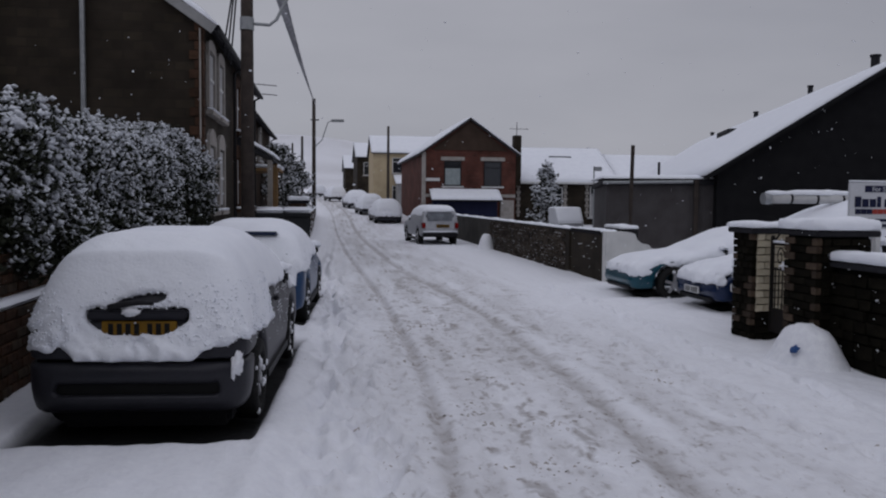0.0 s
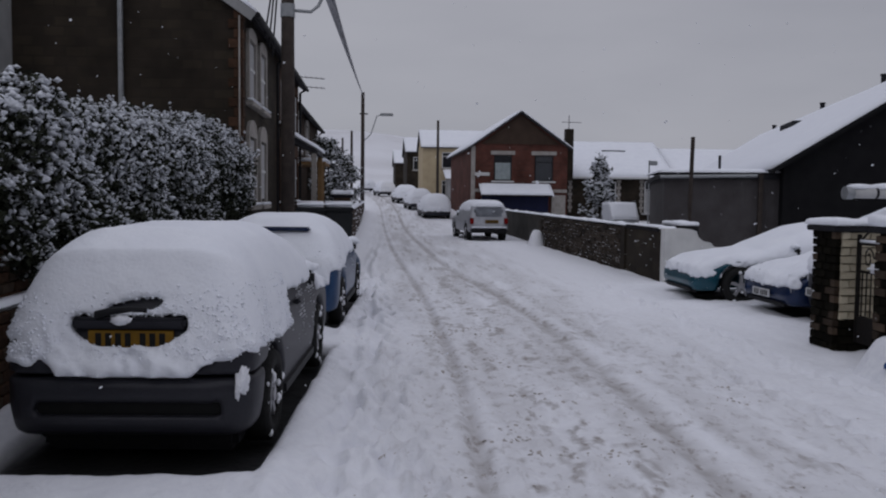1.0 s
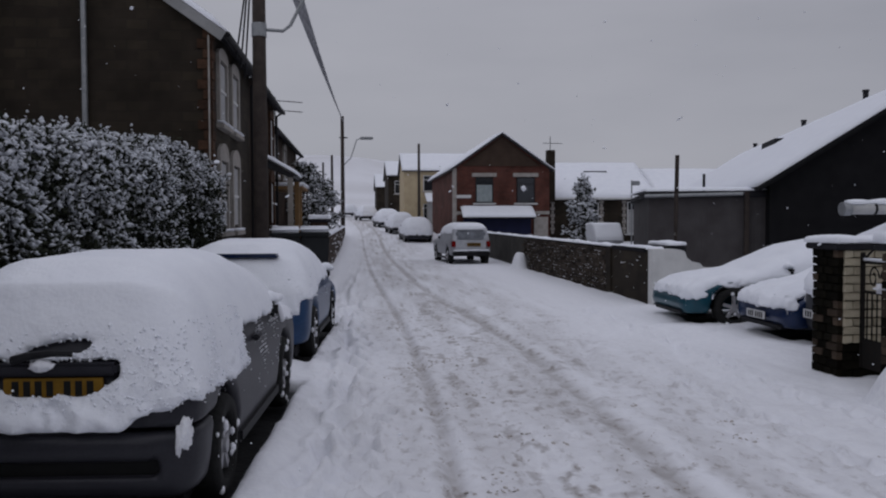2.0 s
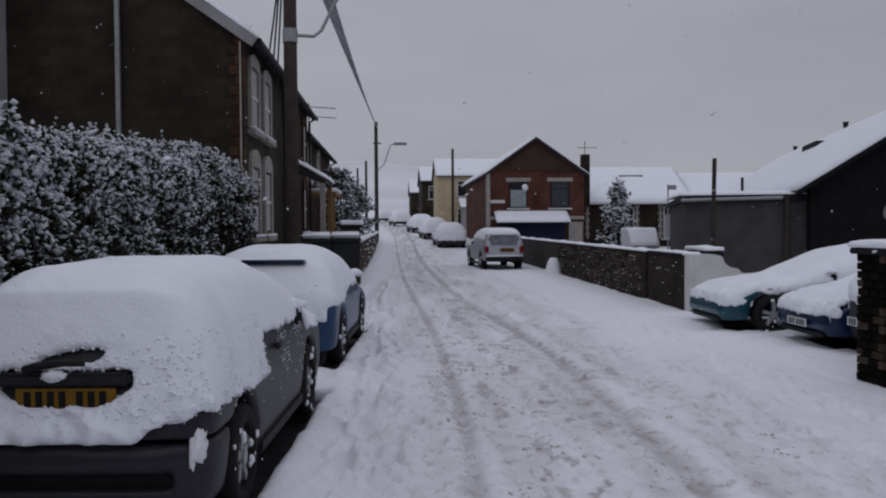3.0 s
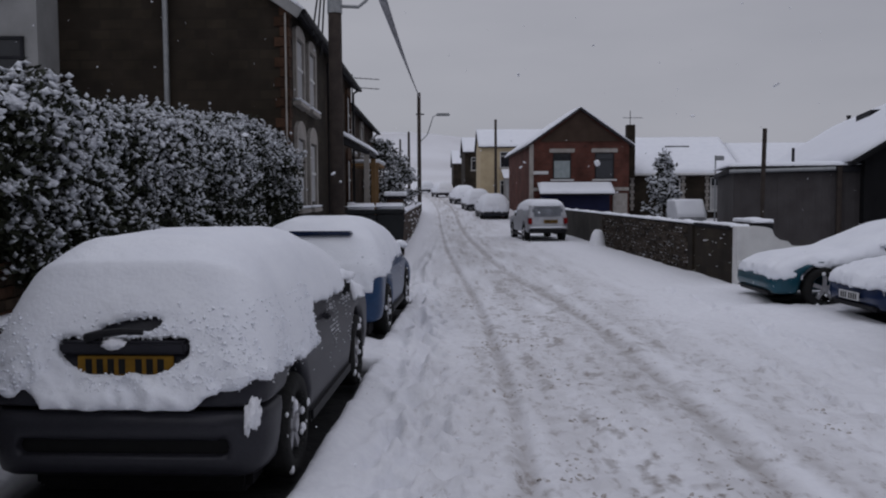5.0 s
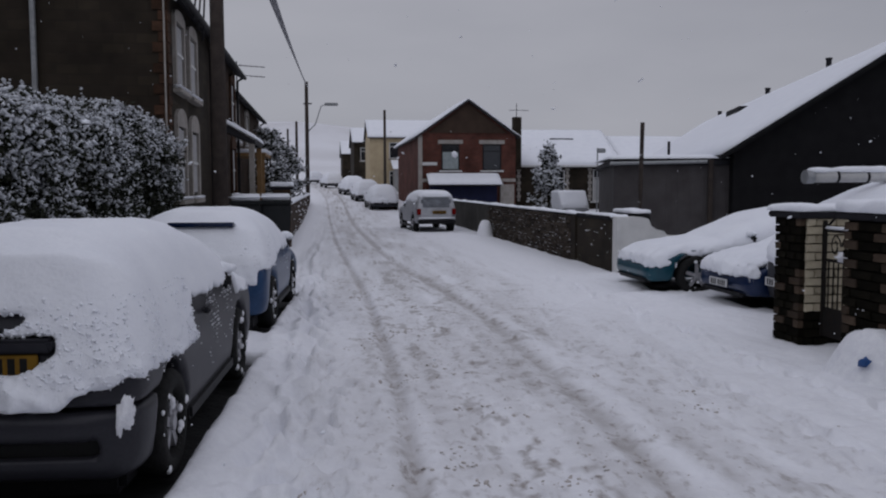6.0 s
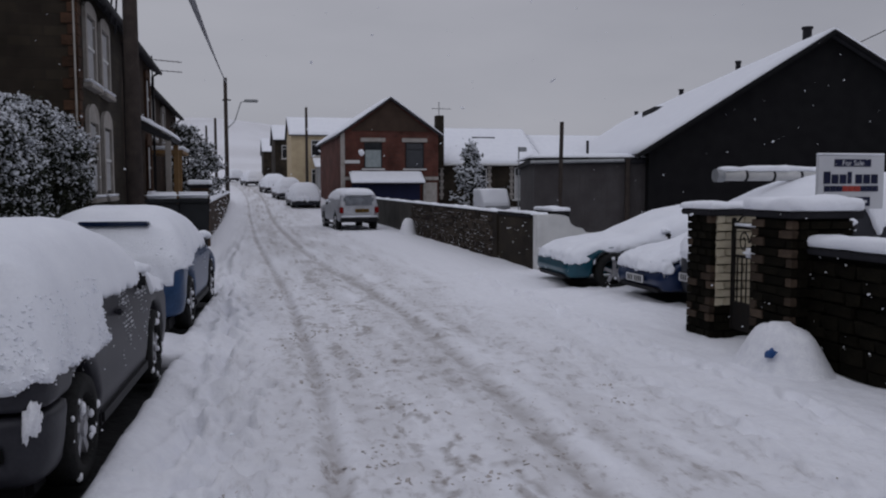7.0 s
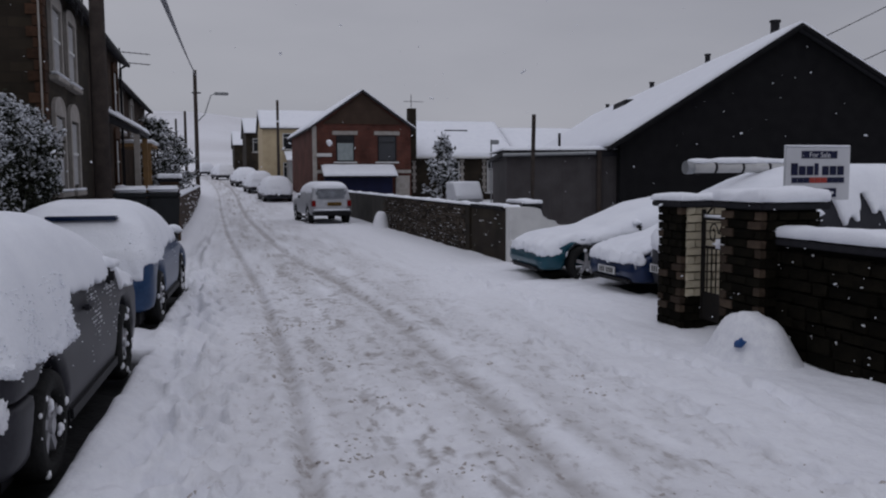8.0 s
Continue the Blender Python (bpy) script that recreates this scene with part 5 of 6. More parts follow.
part("core", box(-0.85, 24.5, -0.2, -0.62, 56, 1.12), masonry("brown_coursed_brick", (0.07, 0.042, 0.027), (0.036, 0.022, 0.016), (0.035, 0.03, 0.026), 0.225, 0.075), garden_wall)
snow_cap(-0.9, 24.5, -0.58, 56, 1.13, 0.13, garden_wall)
hedge_wall = root("hedge_wall", "stepped orange-brown brick wall under the hedge", "wall", kind="structure")
part("core", box(-2.85, -6, -0.2, -2.52, 17.2, 0.8), MORTAR, hedge_wall)
part("upper_core", box(-2.95, -6, 0.8, -2.66, 17.2, 1.2), MORTAR, hedge_wall)
part("ledge_snow", box(-2.655, 3.0, 0.8, -2.465, 17.2, 0.865, 0.025, 3), SNOW, hedge_wall, "strip of snow on the ledge", smooth=True)

# unseen plain stone wall, added behind the camera to block low sky light
light_block = root("wall_south", "plain brown stone wall added unseen to cut light from behind", "wall", kind="structure")
part("masonry", box(-24, -13.5, -0.2, 24, -13.0, 7.0, 0.02), TERRACE_STONE, light_block)
base_at(light_block, (0, -13.25, -0.2))

# gate between the pillars
gate = root("garden_gate", "black wrought iron scrolled garden gate with snow", "gate")
gx0 = 5.42
for yy in (8.92, 9.48):
    part("stile", box(gx0 - 0.02, yy - 0.02, 0.12, gx0 + 0.02, yy + 0.02, 1.3, 0.006), IRON, gate)
for zz in (0.16, 0.9, 1.2):
    part("rail", box(gx0 - 0.012, 8.92, zz - 0.015, gx0 + 0.012, 9.48, zz + 0.015, 0.004), IRON, gate)
for k in range(6):
    yy = 9.0 + 0.08 * k
    part("bar", tube([(gx0, yy, 0.16), (gx0, yy, 0.9)], 0.009, 6), IRON, gate)
for k, (cy, s) in enumerate(((9.1, 1), (9.3, -1))):
    pts = [(gx0, cy + s * 0.1 * (1 - u / 16) * math.cos(u * 0.6) * 0.9, 1.05 + 0.12 * (1 - u / 22) * math.sin(u * 0.6)) for u in range(15)]
    part("scroll", tube(pts, 0.008, 5), IRON, gate)
top = [(gx0, 8.92 + 0.56 * u / 10, 1.2 + 0.16 * math.sin(math.pi * u / 10)) for u in range(11)]
part("arched_top", tube(top, 0.012, 6), IRON, gate)
part("latch_snow", box(gx0 - 0.07, 9.05, 0.9, gx0 + 0.05, 9.25, 1.0, 0.04, 3), SNOW_ROUGH, gate, "lump of snow on the latch", smooth=True)
part("rail_snow", box(gx0 - 0.03, 8.94, 1.215, gx0 + 0.03, 9.46, 1.245, 0.014), SNOW, gate, smooth=True)
base_at(gate, (gx0, 9.2, 0.12))
part("kick_board", box(gx0 - 0.015 - gx0, -0.26, 0.0, 0.015, 0.26, 0.3, 0.005), IRON, gate, "dark kick plate")

# snow heap with a scrap of blue plastic
def heap(name, label, x, y, rx, ry, h, seed):
    def f(u, v, w):
        d = np.hypot((u - x) / rx, (v - y) / ry)
        bumps = 0.05 * wobble(u, v, w, 7.0, seed) + 0.02 * wobble(u, v, w, 19.0, seed)
        return np.maximum(w - (h + 0.1) * np.exp(-(d ** 4)) - bumps * np.exp(-d) + 0.06, -0.08 - w)
    v, q = skin(f, (x - rx * 1.7, y - ry * 1.7, -0.1), (x + rx * 1.7, y + ry * 1.7, h + 0.2), 0.04)
    ob = sheet(name, v, q, SNOW_ROUGH)
    return tagged(ob, label, "snow heap")


heap("snow_mound", "rounded heap of snow against the gate pillar", 5.08, 8.14, 0.3, 0.48, 0.36, 2.0)
heap("snow_mound", "clump of snow at the foot of the wall", 5.6, 28.6, 0.26, 0.33, 0.5, 5.0)
scrap = root("plastic_scrap", "crumpled scrap of blue plastic in the snow heap", "litter")
bm = bmesh.new()
bmesh.ops.create_icosphere(bm, subdivisions=2, radius=0.06)
for v in bm.verts:
    v.co = Vector((v.co.x * 0.5, v.co.y * 1.1, v.co.z * 0.7 - v.co.y * 0.35)) * (1 + 0.7 * noise.noise(v.co * 30))
    v.co += Vector((4.8, 7.92, 0.19))
part("film", bm, TIMBER_BLUE, scrap)
base_at(scrap, (4.8, 7.92, 0.16))

# estate agent's board
board = root("sale_board", "white and navy house sale board on a post", "sign")
part("post", box(6.76, 9.52, -0.1, 6.84, 9.6, 1.5, 0.008), WHITE_PAINT, board, "white timber post")
pan = part("panel", box(6.36, 9.47, 1.38, 7.2, 9.51, 1.96, 0.006), SIGN_WHITE, board, "white panel")
part("top_strip", box(6.56, 9.462, 1.84, 7.02, 9.469, 1.92), SIGN_NAVY, pan)
for k in range(7):
    tall = 0.13 if k in (0, 3) else 0.1
    part("brand_mark", box(6.43 + k * 0.1, 9.462, 1.655, 6.43 + k * 0.1 + (0.05 if k == 3 else 0.082), 9.469, 1.655 + tall), SIGN_NAVY, pan, "navy block in place of a trade name")
for k in range(9):
    part("strip", box(6.44 + k * 0.0765, 9.462, 1.57, 6.44 + (k + 0.9) * 0.0765, 9.469, 1.63), (SIGN_RED if k in (3, 4, 5) else SIGN_NAVY), pan)
part("lower_bar", box(6.56, 9.462, 1.41, 7.02, 9.469, 1.51), SIGN_NAVY, pan)
part("lower_mark", box(6.6, 9.458, 1.445, 6.98, 9.461, 1.475), SIGN_WHITE, pan, "pale bar")
text = bpy.data.curves.new("for_sale", "FONT")
text.body, text.size, text.align_x, text.extrude = "For Sale", 0.085, "CENTER", 0.001
tmp = bpy.data.objects.new("for_sale_text", text)
scene.collection.objects.link(tmp)
bpy.context.view_layer.update()
letters = bpy.data.meshes.new_from_object(tmp.evaluated_get(bpy.context.evaluated_depsgraph_get()))
bpy.data.objects.remove(tmp)
letters.materials.append(SIGN_WHITE)
lt = new("lettering", letters)
lt.parent, lt.location, lt.rotation_euler = pan, (6.79, 9.459, 1.85), (radians(90), 0, 0)
part("board_snow", box(6.36, 9.46, 1.96, 7.2, 9.52, 1.985, 0.01), SNOW, board, smooth=True)
base_at(board, (6.8, 9.56, -0.1))
board.location.x += 0.05

# pipe carrier on the people carrier's roof
carrier = root("pipe_carrier", "long pale pipe carrier on a vehicle roof with snow", "roof tube")
part("tube", tube([(6.25, 11.15, 1.76), (8.3, 11.15, 1.76)], 0.07, 14), WHITE_PAINT, carrier, smooth=True)
part("end_cap", tube([(6.2, 11.15, 1.76), (6.3, 11.15, 1.76)], 0.085, 14), GALV, carrier)
for k in range(4):
    part("clamp", tube([(6.6 + 0.4 * k, 11.15, 1.76), (6.63 + 0.4 * k, 11.15, 1.76)], 0.078, 14), COPING, carrier)
for xx in (7.6, 8.2):
    part("bracket", box(xx - 0.03, 10.6, 1.5, xx + 0.03, 11.7, 1.7, 0.01), GALV, carrier)
snow_cap(6.22, 11.08, 8.3, 11.22, 1.81, 0.09, carrier, "carrier_snow")
base_at(carrier, (7.6, 11.15, 1.5))

# things behind the yard wall
crate = root("trailer", "small box trailer capped with snow behind the wall", "trailer")
part("body", box(7.36, 25.6, 0.35, 8.16, 27.0, 1.0, 0.04), SILVER_PAINT, crate)
part("drawbar", tube([(7.75, 25.5, 0.4), (7.75, 24.4, 0.4)], 0.04, 8), GALV, crate)
for xx in (7.23, 8.27):
    wheel(xx, 26.3, 0.28, -1 if xx < 7.7 else 1, crate, False)
def crate_snow(x, y, z):
    return smax(smax(np.abs(x - 7.76 + 0.15 * (z - 1.2)) - 0.43, np.abs(y - 26.3) - 0.6 + 0.5 * np.clip(z - 1.1, 0, 1), 0.04), np.maximum(z - 1.52, 0.9 - z), 0.04) + 0.01 * wobble(x, y, z, 7.0)
v, q = skin(crate_snow, (7.0, 25.2, 0.8), (8.6, 27.5, 1.7), 0.05)
sheet("snow_load", v, q, SNOW, crate, "block of snow")
base_at(crate, (7.75, 26.3, 0.0))
bench = root("flatbed_trailer", "dark flatbed trailer under snow beside the wall", "trailer")
part("bed", box(6.95, 19.0, 0.82, 7.42, 20.1, 1.05, 0.03), BLACK_PLASTIC, bench)
for xx in (7.0, 7.37):
    wheel(xx, 19.5, 0.3, -1 if xx < 7 else 1, bench, False)
part("frame", box(7.0, 19.05, 0.4, 7.38, 20.05, 0.82, 0.02), COPING, bench)
snow_cap(6.93, 18.98, 7.44, 20.12, 1.052, 0.1, bench)
base_at(bench, (7.18, 19.5, 0))

# bins and pillar by the garden wall
def bin_(x, y):
    b = root("wheelie_bin", "black plastic wheelie bin with snow on its lid", "bin", "bins on the pavement")
    bm = bmesh.new()
    r0 = [bm.verts.new((sx * 0.22, sy * 0.26, 0.05)) for sx, sy in ((-1, -1), (1, -1), (1, 1), (-1, 1))]
    r1 = [bm.verts.new((sx * 0.28, sy * 0.33, 1.08)) for sx, sy in ((-1, -1), (1, -1), (1, 1), (-1, 1))]
    for i in range(4):
        bm.faces.new((r0[i], r0[(i + 1) % 4], r1[(i + 1) % 4], r1[i]))
    bm.faces.new(r0[::-1])
    bm.faces.new(r1)
    bmesh.ops.bevel(bm, geom=bm.edges[:], offset=0.025, segments=2, affect="EDGES")
    part("body", bm, BIN_PLASTIC, b)
    part("lid", box(-0.3, -0.36, 1.08, 0.3, 0.36, 1.16, 0.025), BIN_PLASTIC, b)
    part("lid_snow", box(-0.31, -0.37, 1.162, 0.31, 0.37, 1.28, 0.06, 3), SNOW, b, "pillow of snow", smooth=True)
    part("handle", tube([(-0.2, 0.38, 1.0), (0.2, 0.38, 1.0)], 0.02, 6), BIN_PLASTIC, b)
    for sx in (-1, 1):
        part("wheel", tube([(sx * 0.24, 0.26, 0.1), (sx * 0.29, 0.26, 0.1)], 0.1, 12), RUBBER, b)
    b.matrix_basis = pose(x, y, floor_at(x, y) - 0.02, 0, 0, 6) @ Matrix.Diagonal((1.1, 1.1, 1.12, 1))
    return b


bin_(-1.25, 19.3)
bin_(-0.66, 19.6)
brick_pillar = root("brick_pillar", "brown brick gate pillar with thick snow cap", "pillar")
part("shaft", box(-0.98, 23.8, -0.1, -0.52, 24.3, 1.58, 0.01), masonry("pillar_brick", (0.09, 0.052, 0.032), (0.05, 0.03, 0.02), (0.045, 0.038, 0.032), 0.225, 0.075), brick_pillar)
part("cap_stone", box(-1.05, 23.73, 1.58, -0.45, 24.37, 1.66, 0.015), COPING, brick_pillar)
snow_cap(-1.05, 23.72, -0.45, 24.38, 1.662, 0.14, brick_pillar)
base_at(brick_pillar, (-0.75, 24.05, -0.1))
front_garden = root("front_railing", "dark low garden wall with snow ridge before the porch", "wall")
part("wall", box(-2.3, 20.2, -0.1, -0.9, 20.4, 1.05, 0.01), STONE_DARK, front_garden)
snow_cap(-2.32, 20.15, -0.88, 20.45, 1.052, 0.14, front_garden)
base_at(front_garden, (-1.6, 20.3, -0.1))


# ---- snow-laden greenery ----
def leaves(name, centres, size, mat, parent, label, rng):
    """Many folded leaves, one mesh."""
    n = len(centres)
    a = rng.normal(size=(n, 3))
    a /= np.linalg.norm(a, axis=1, keepdims=True)
    b = np.cross(a, rng.normal(size=(n, 3)))
    b /= np.linalg.norm(b, axis=1, keepdims=True)
    nn = np.cross(a, b)
    s = size * rng.uniform(0.6, 1.3, (n, 1))
    v = np.stack([centres - a * s, centres + b * s * 0.45 + nn * s * 0.15, centres + a * s, centres - b * s * 0.45 + nn * s * 0.15], 1)
    f = np.arange(n * 4).reshape(n, 4)
    tri = np.concatenate([f[:, [0, 1, 2]], f[:, [0, 2, 3]]])
    ob = sheet(name, v.reshape(-1, 3).tolist(), tri.tolist(), mat, parent, label, smooth=False)
    return tagged(ob, kind="stuff")


rng = np.random.default_rng(7)
hedge = root("hedge", "dense evergreen hedge loaded with snow above the wall", "hedge")


def hedge_top(y):
    return 2.46 + 0.045 * (y - 8) + 0.05 * np.sin(y * 1.7) + 0.04 * np.sin(y * 4.1 + 1) + 0.06 * grain(y, 0 * y, 0.5, 3)


def hedge_face(y, z):
    return -2.62 + 0.12 * np.sin(y * 2.3 + z) + 0.13 * grain(y, z, 0.42, 3) - 0.35 * np.clip((z - 2.1) / 0.6, 0, 1) ** 2 + 0.3 * np.exp(-((y - 17.2) / 1.2) ** 2)


def hedge_core(x, y, z):
    f = smax(x - hedge_face(y, z) + 0.14, -3.9 - x, 0.1)
    f = smax(f, z - hedge_top(y) + 0.14, 0.15)
    f = smax(f, np.maximum(1.0 - z, np.maximum(3.0 - y, y - 17.6)), 0.1)
    return f + 0.06 * wobble(x, y, z, 5.0, 1.0) + 0.04 * wobble(x, y, z, 13.0, 2.0)


v, q = skin(hedge_core, (-4.1, 2.8, 0.9), (-2.0, 17.9, 3.4), 0.1)
sheet("inner_growth", v, q, LEAF, hedge, "dark shaded inner growth")
# shoots on the face and top: each a small spray of leaves with snow on its upper side
m = 5200
cy_ = rng.uniform(3.2, 17.6, m)
on_top = rng.uniform(0, 1, m) < 0.27
up = rng.uniform(0, 1, m) ** 0.85
cz_ = np.where(on_top, hedge_top(cy_) - 0.05 + 0.05 * rng.normal(size=m), 1.02 + (hedge_top(cy_) - 1.05) * up)
cx_ = np.where(on_top, rng.uniform(-3.8, -2.75, m), hedge_face(cy_, cz_) + rng.normal(0, 0.07, m))
up = np.where(on_top, 1.0, up)
sprays = np.stack([cx_, cy_, cz_], 1)
reach = rng.normal(0, 1, (m, 3)) * np.array([0.05, 0.07, 0.05])
w = rng.uniform(-1, 1, (m, 16, 1))
lp = sprays[:, None] + reach[:, None] * w + rng.normal(0, 0.035, (m, 16, 3))
leaves("leaf", lp.reshape(-1, 3), 0.042, LEAF, hedge, "small dark evergreen leaves", rng)
load = np.clip(0.02 + 1.1 * up + 0.65 * grain(cy_ + 3, cz_, 0.3, 3), 0.03, 1)
w = rng.uniform(-1, 1, (m, 15, 1))
sp = sprays[:, None] + reach[:, None] * w + rng.normal(0, 0.03, (m, 15, 3)) + np.array([0.02, 0, 0.02])
take = rng.uniform(0, 1, (m, 15)) < load[:, None]
sp = sp[take]
full = np.argsort(-(load + rng.uniform(0, 0.5, m)))[:1500]
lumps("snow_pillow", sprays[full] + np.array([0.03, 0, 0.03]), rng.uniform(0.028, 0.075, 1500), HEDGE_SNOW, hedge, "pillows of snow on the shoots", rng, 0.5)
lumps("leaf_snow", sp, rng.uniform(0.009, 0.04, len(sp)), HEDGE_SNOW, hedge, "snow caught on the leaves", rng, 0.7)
shoots = rng.uniform(5, 17.4, 70)
for k, yy in enumerate(shoots):
    hgt = rng.uniform(0.08, 0.26) if k > 4 else 0.34
    xx, z0 = rng.uniform(-3.6, -2.9), float(hedge_top(np.array(yy)))
    m = 20
    u = rng.uniform(0, 1, m)
    lumps("shoot", np.stack([xx + 0.05 * rng.normal(size=m) * (1 - u), yy + 0.07 * rng.normal(size=m) * (1 - u), z0 - 0.05 + hgt * u], 1), rng.uniform(0.012, 0.028, m), HEDGE_SNOW, hedge, "snowy upright shoot", rng)
base_at(hedge, (-3.2, 10.4, 1.0))


def bush(name, label, x, y, z0, h, r, seed, blob=0.07, conic=True, share=0.6):
    """A snowy evergreen: tapered trunk, limbs, dark leaves and caught snow."""
    g = np.random.default_rng(seed)
    t = root(name, label, "tree")
    part("trunk", tube([(x, y, z0 - 0.1), (x + 0.03, y, z0 + h * 0.5), (x, y, z0 + h * 0.95)], 0.07, 8, taper=0.2), TWIG, t)
    cl, cs = [], []
    for k in range(34 if conic else 64):
        u = g.uniform(0.12, 1.0)
        rad = r * (1 - u * 0.85 if conic else math.sin(math.pi * (0.12 + 0.8 * u)))
        a = g.uniform(0, 6.28)
        base = Vector((x, y, z0 + h * u * 0.92))
        tip = base + Vector((math.cos(a) * rad, math.sin(a) * rad, 0.12 * h * g.uniform(0.2, 1)))
        part("limb", tube([base, base.lerp(tip, 0.5) + Vector((0, 0, 0.03)), tip], 0.022, 5, taper=0.3), TWIG, t)
        m = 46
        w = g.uniform(0.25, 1.1, m)
        pts = np.array(base)[None] + (np.array(tip) - np.array(base))[None] * w[:, None] + g.normal(0, 0.09 * (0.5 + r * 0.4), (m, 3))
        cl.append(pts)
        cs.append(np.concatenate([pts, pts + g.normal(0, 0.04, pts.shape)]) + np.array([0, 0, 0.04]))
    leaves("leaf", np.concatenate(cl), 0.085, LEAF, t, "dark evergreen leaves", g)
    cs = np.concatenate(cs)
    cs = cs[g.uniform(0, 1, len(cs)) < share]
    lumps("leaf_snow", cs, g.uniform(0.3, 1.0, len(cs)) * blob, HEDGE_SNOW, t, "snow on the foliage", g)
    return base_at(t, (x, y, z0))


bush("evergreen_tree", "young snow-dusted evergreen behind the stone wall", 8.1, 30.0, 0.0, 3.05, 0.85, 3)
bush("evergreen_tree", "dark snowy garden evergreen beside the pavement", -2.0, 39.0, 0.0, 4.2, 1.3, 4, 0.085, False, 0.24)
bush("evergreen_tree", "dark snowy garden evergreen beside the pavement", -2.6, 46.0, 0.1, 4.4, 1.5, 5, 0.085, False, 0.24)
bush("evergreen_tree", "dark snowy garden evergreen beside the pavement", -1.7, 49.0, 0.2, 3.6, 1.0, 6, 0.085, False, 0.24)

# clods of brown slush thrown up by wheels
n = 650
cy = 3.8 + 16 * rng.uniform(0, 1, n) ** 1.6
cx = np.where(rng.uniform(0, 1, n) < 0.65, rng.normal(1.5, 0.75, n), rng.uniform(-0.1, 4.2, n))
SLUSH = material("brown_slush", (0.52, 0.48, 0.46), (0.36, 0.33, 0.31), 20, 0.7, bump=0.4)
spots = rng.integers(0, 60, 420)
spot_y, spot_x = 5.0 + 12 * rng.uniform(0, 1, 60) ** 1.5, np.where(rng.uniform(0, 1, 60) < 0.6, rng.normal(1.45, 0.35, 60), rng.uniform(0.2, 3.6, 60))
cy = np.concatenate([cy, spot_y[spots] + rng.normal(0, 0.05, 420)])
cx = np.concatenate([cx, spot_x[spots] + rng.normal(0, 0.09, 420)])
n = len(cx)
cz = ground_z(cx[:, None], cy[:, None])[:, 0]
clods = lumps("slush_clods", np.stack([cx, cy, cz + 0.002], 1), np.where(np.arange(n) < 650, rng.uniform(0.003, 0.011, n), rng.uniform(0.006, 0.022, n)), SLUSH, None, "brown clods of slush scattered on the road", rng, 0.35)
tagged(clods, category="slush")

# flakes in the air
n = 620
fy = rng.uniform(2.6, 14, n)
fx = rng.uniform(-0.62, 0.72, n) * fy + rng.uniform(-0.3, 0.3, n)
fz = 0.35 + rng.uniform(0, 1, n) * (1.3 + 0.36 * fy)
flakes = lumps("falling_snow", np.stack([fx, fy, fz], 1), rng.uniform(0.0025, 0.0062, n), SNOW, None, "small snowflakes falling through the air", rng, 0.8)
tagged(flakes, category="snowflakes")


# ---- single bricks and stones, last ----
MESHES = {}


def brick_mesh(w, d, h, mat, rough=0.006, seed=0):
    """One brick or stone block, chamfered, shared by alike pieces."""
    key = (round(w, 3), round(d, 3), round(h, 3), mat.name, seed)
    if key not in MESHES:
        r = random.Random(str(key))
        bm = box(-w / 2, -d / 2, -h / 2, w / 2, d / 2, h / 2, 0.006, 1)
        for v in bm.verts:
            v.co += Vector([r.uniform(-rough, rough) for _ in range(3)])
        me = bpy.data.meshes.new("brick")
        bm.normal_update()
        bm.to_mesh(me)
        bm.free()
        me.materials.append(mat)
        MESHES[key] = me
    return MESHES[key]


def piece(name, me, parent, x, y, z):
    ob = new(name, me)
    ob.parent = parent
    ob.location = Vector((x, y, z)) - parent.location
    return ob


rb = random.Random(5)
pillars = [o for o in scene.objects if o.name.startswith("gate_pillar")]
for gp, (a, b), creamy in zip(pillars, ((9.55, 10.05), (8.2, 8.85)), (True, False)):
    for c in range(15):
        z = 0.005 + c * 0.088 + 0.044
        # street face
        span = b - a
        cuts = [0, 0.22, span - 0.12, span] if c % 2 else [0, 0.11, span - 0.22, span]
        for i, (u0, u1) in enumerate(zip(cuts, cuts[1:])):
            edge = i != 1
            mat = BRICK_BROWN if edge and rb.random() < (0.5 if not creamy else 0.4) else BRICK_DARK
            piece("brick", brick_mesh(0.06, round(u1 - u0 - 0.012, 3), 0.076, mat, seed=rb.randrange(2)), gp, 5.235 - rb.uniform(0, 0.008), a + (u0 + u1) / 2, z)
        # face across the pavement
        cuts = [0, 0.2, 0.42, 0.56] if c % 2 else [0, 0.1, 0.32, 0.56]
        for u0, u1 in zip(cuts, cuts[1:]):
            mat = (BRICK_CREAM if c > 3 else BRICK_DARK) if creamy else BRICK_DARK
            piece("brick", brick_mesh(round(u1 - u0 - 0.012, 3), 0.05, 0.076, mat, seed=rb.randrange(2)), gp, 5.25 + (u0 + u1) / 2, a - 0.002 - rb.uniform(0, 0.006), z)
z = 0.0
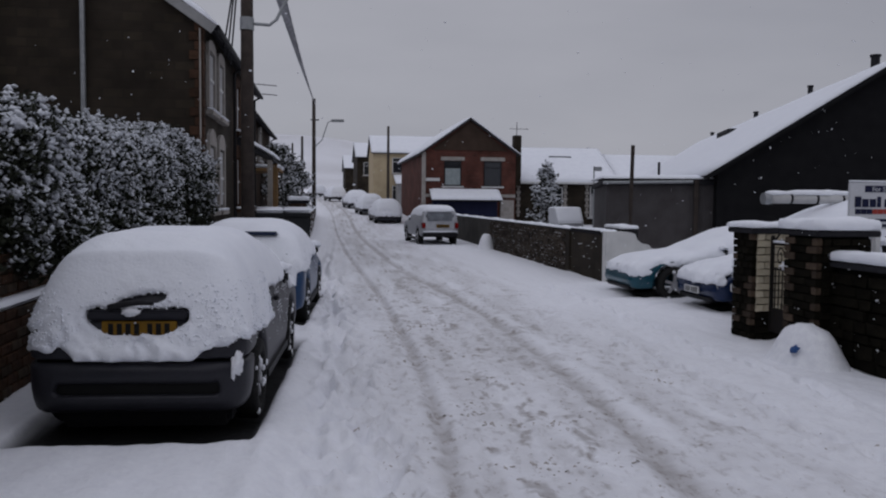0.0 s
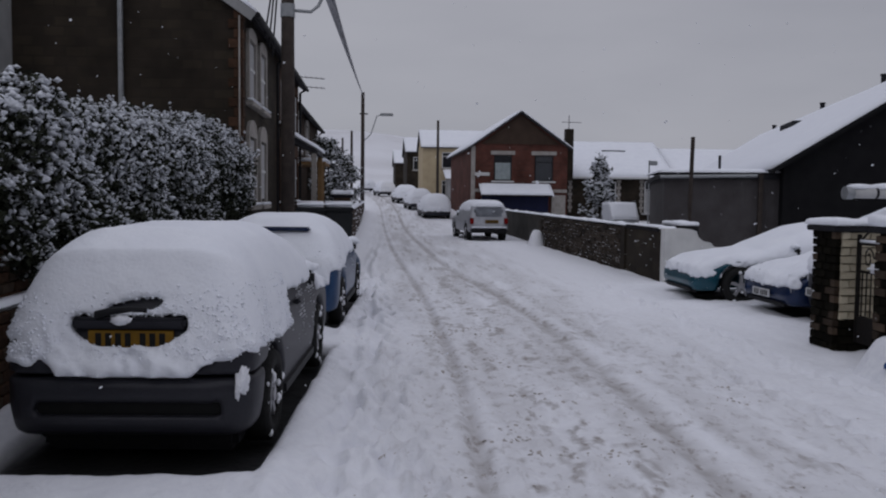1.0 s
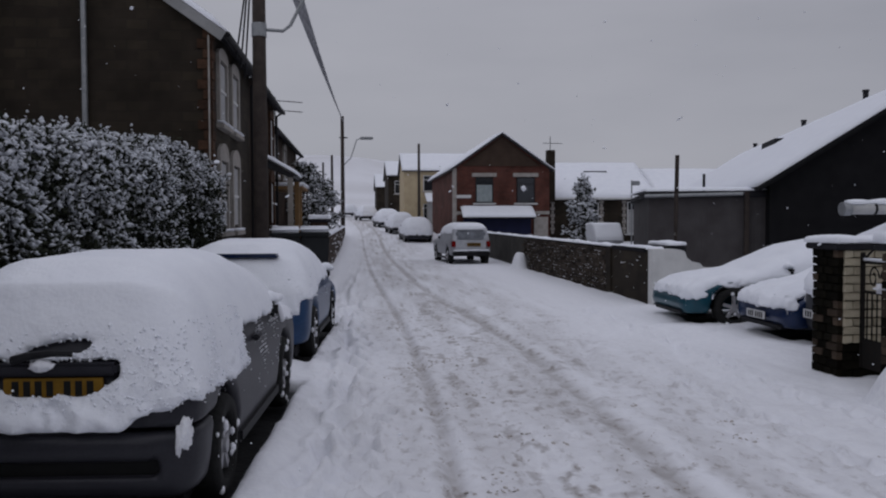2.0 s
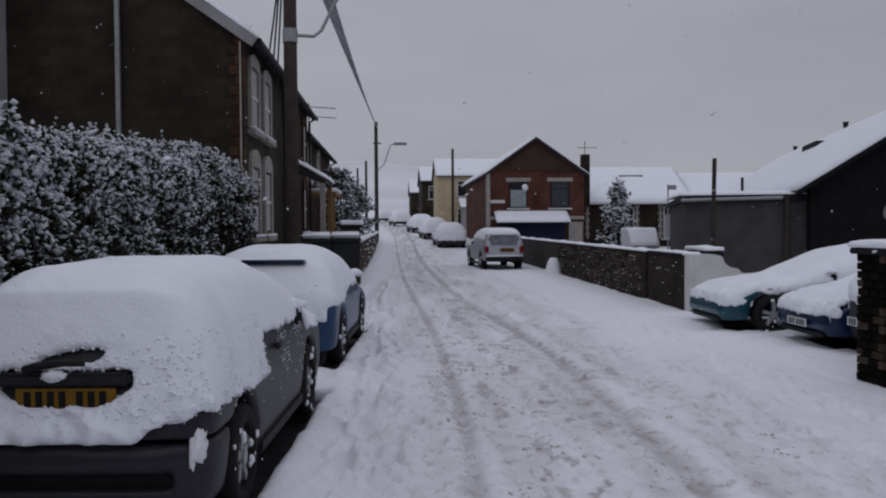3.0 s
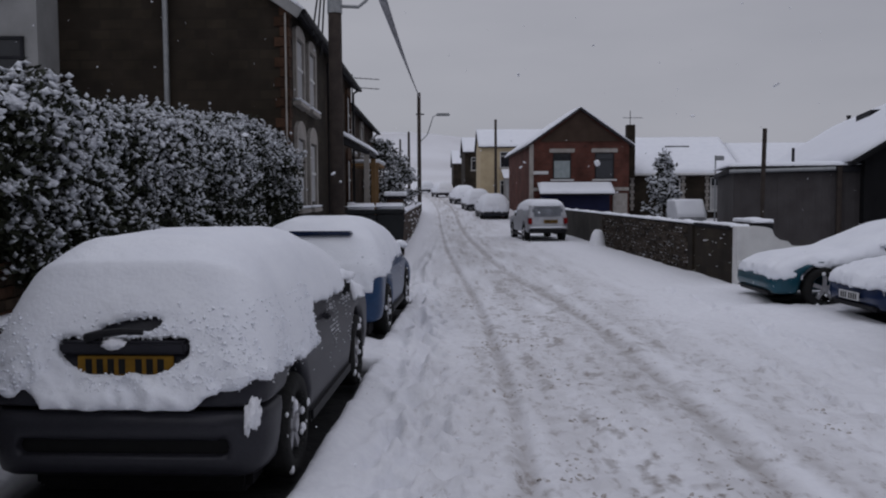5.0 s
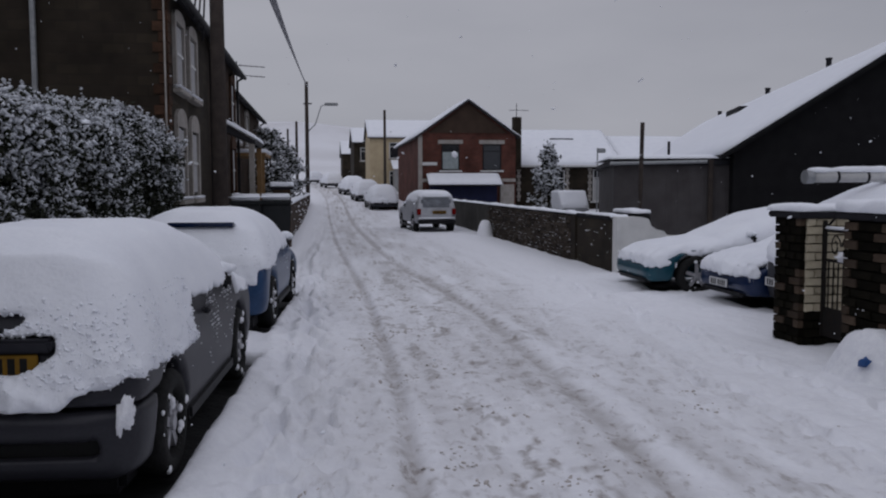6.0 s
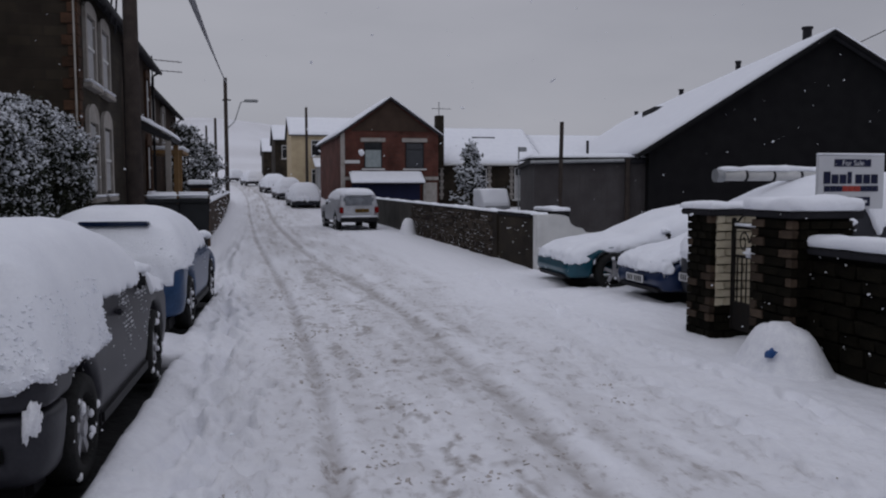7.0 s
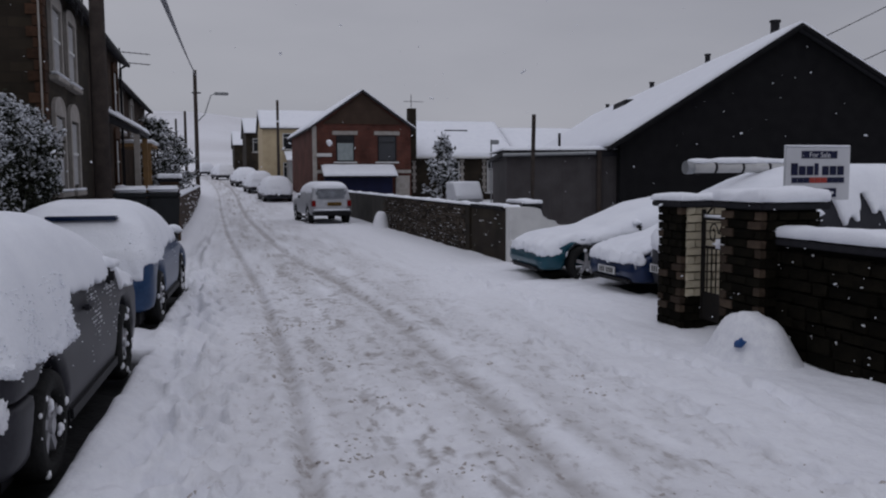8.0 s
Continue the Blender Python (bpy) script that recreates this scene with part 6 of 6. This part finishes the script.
while z < 0.98:
    h = rb.uniform(0.1, 0.17)
    h = round(min(h, 1.0 - z), 2)
    y = 5.6
    while y < 8.2:
        w = round(min(rb.choice((0.18, 0.24, 0.3, 0.36)), 8.24 - y), 2)
        if w > 0.05 and h > 0.04:
            piece("stone", brick_mesh(0.09, w - 0.016, h - 0.014, BRICK_DARK, 0.012, rb.randrange(2)), front_wall, 5.41 - rb.uniform(0, 0.02), y + w / 2, z + h / 2)
        y += w
    z += h
for c in range(14):
    y = 5.2 + (0.112 if c % 2 else 0)
    while y < (9.6 if c < 9 else 8.9):
        zc = 0.02 + c * 0.086 + 0.043
        xf = -2.505 if c < 9 else -2.645
        piece("brick", brick_mesh(0.06, 0.213, 0.075, QUOIN_BRICK if rb.random() < 0.6 else BRICK_BROWN, seed=rb.randrange(3)), hedge_wall, xf + rb.uniform(-0.005, 0.005), y, zc)
        y += 0.225
for c in range(11):
    z = 0.005 + c * 0.091
    y = 19.5 + 0.1 * (c % 2)
    while y < 28.7:
        w = rb.choice((0.22, 0.3, 0.38, 0.46))
        piece("stone", brick_mesh(0.12, w - 0.025, 0.076, RUBBLE, 0.014, rb.randrange(3)), yard_wall, 5.85 - rb.uniform(0, 0.04), y + w / 2, z + 0.045)
        y += w
n = 700
sy = np.where(rng.uniform(0, 1, n) < 0.02, rng.uniform(16.95, 19.4, n), rng.uniform(19.5, 28.6, n))
sz = 0.005 + 0.091 * rng.integers(1, 11, n) + rng.normal(0, 0.014, n)
lumps("clinging_snow", np.stack([5.79 + 0 * sy, sy, sz], 1), rng.uniform(0.006, 0.02, n), SNOW_ROUGH, yard_wall, "snow caught in the joints", rng, 0.4, 5.0)
n = 45
sy = rng.uniform(6, 8.8, n)
sz = 0.05 + 0.95 * rng.uniform(0, 1, n) ** 1.5
lumps("clinging_snow", np.stack([np.where(sy > 8.2, 5.2, 5.355), sy, sz], 1), rng.uniform(0.005, 0.016, n), SNOW_ROUGH, front_wall, "snow caught on the stones", rng)
n = 110
sy = rng.uniform(24.5, 50, n)
sz = np.where(rng.uniform(0, 1, n) < 0.5, rng.uniform(0.0, 0.25, n), 0.2 + 0.9 * rng.uniform(0, 1, n))
lumps("clinging_snow", np.stack([-0.6 + 0 * sy, sy, sz], 1), rng.uniform(0.015, 0.06, n), SNOW_ROUGH, garden_wall, "snow clinging to the brickwork", rng, 0.6, 1.6)
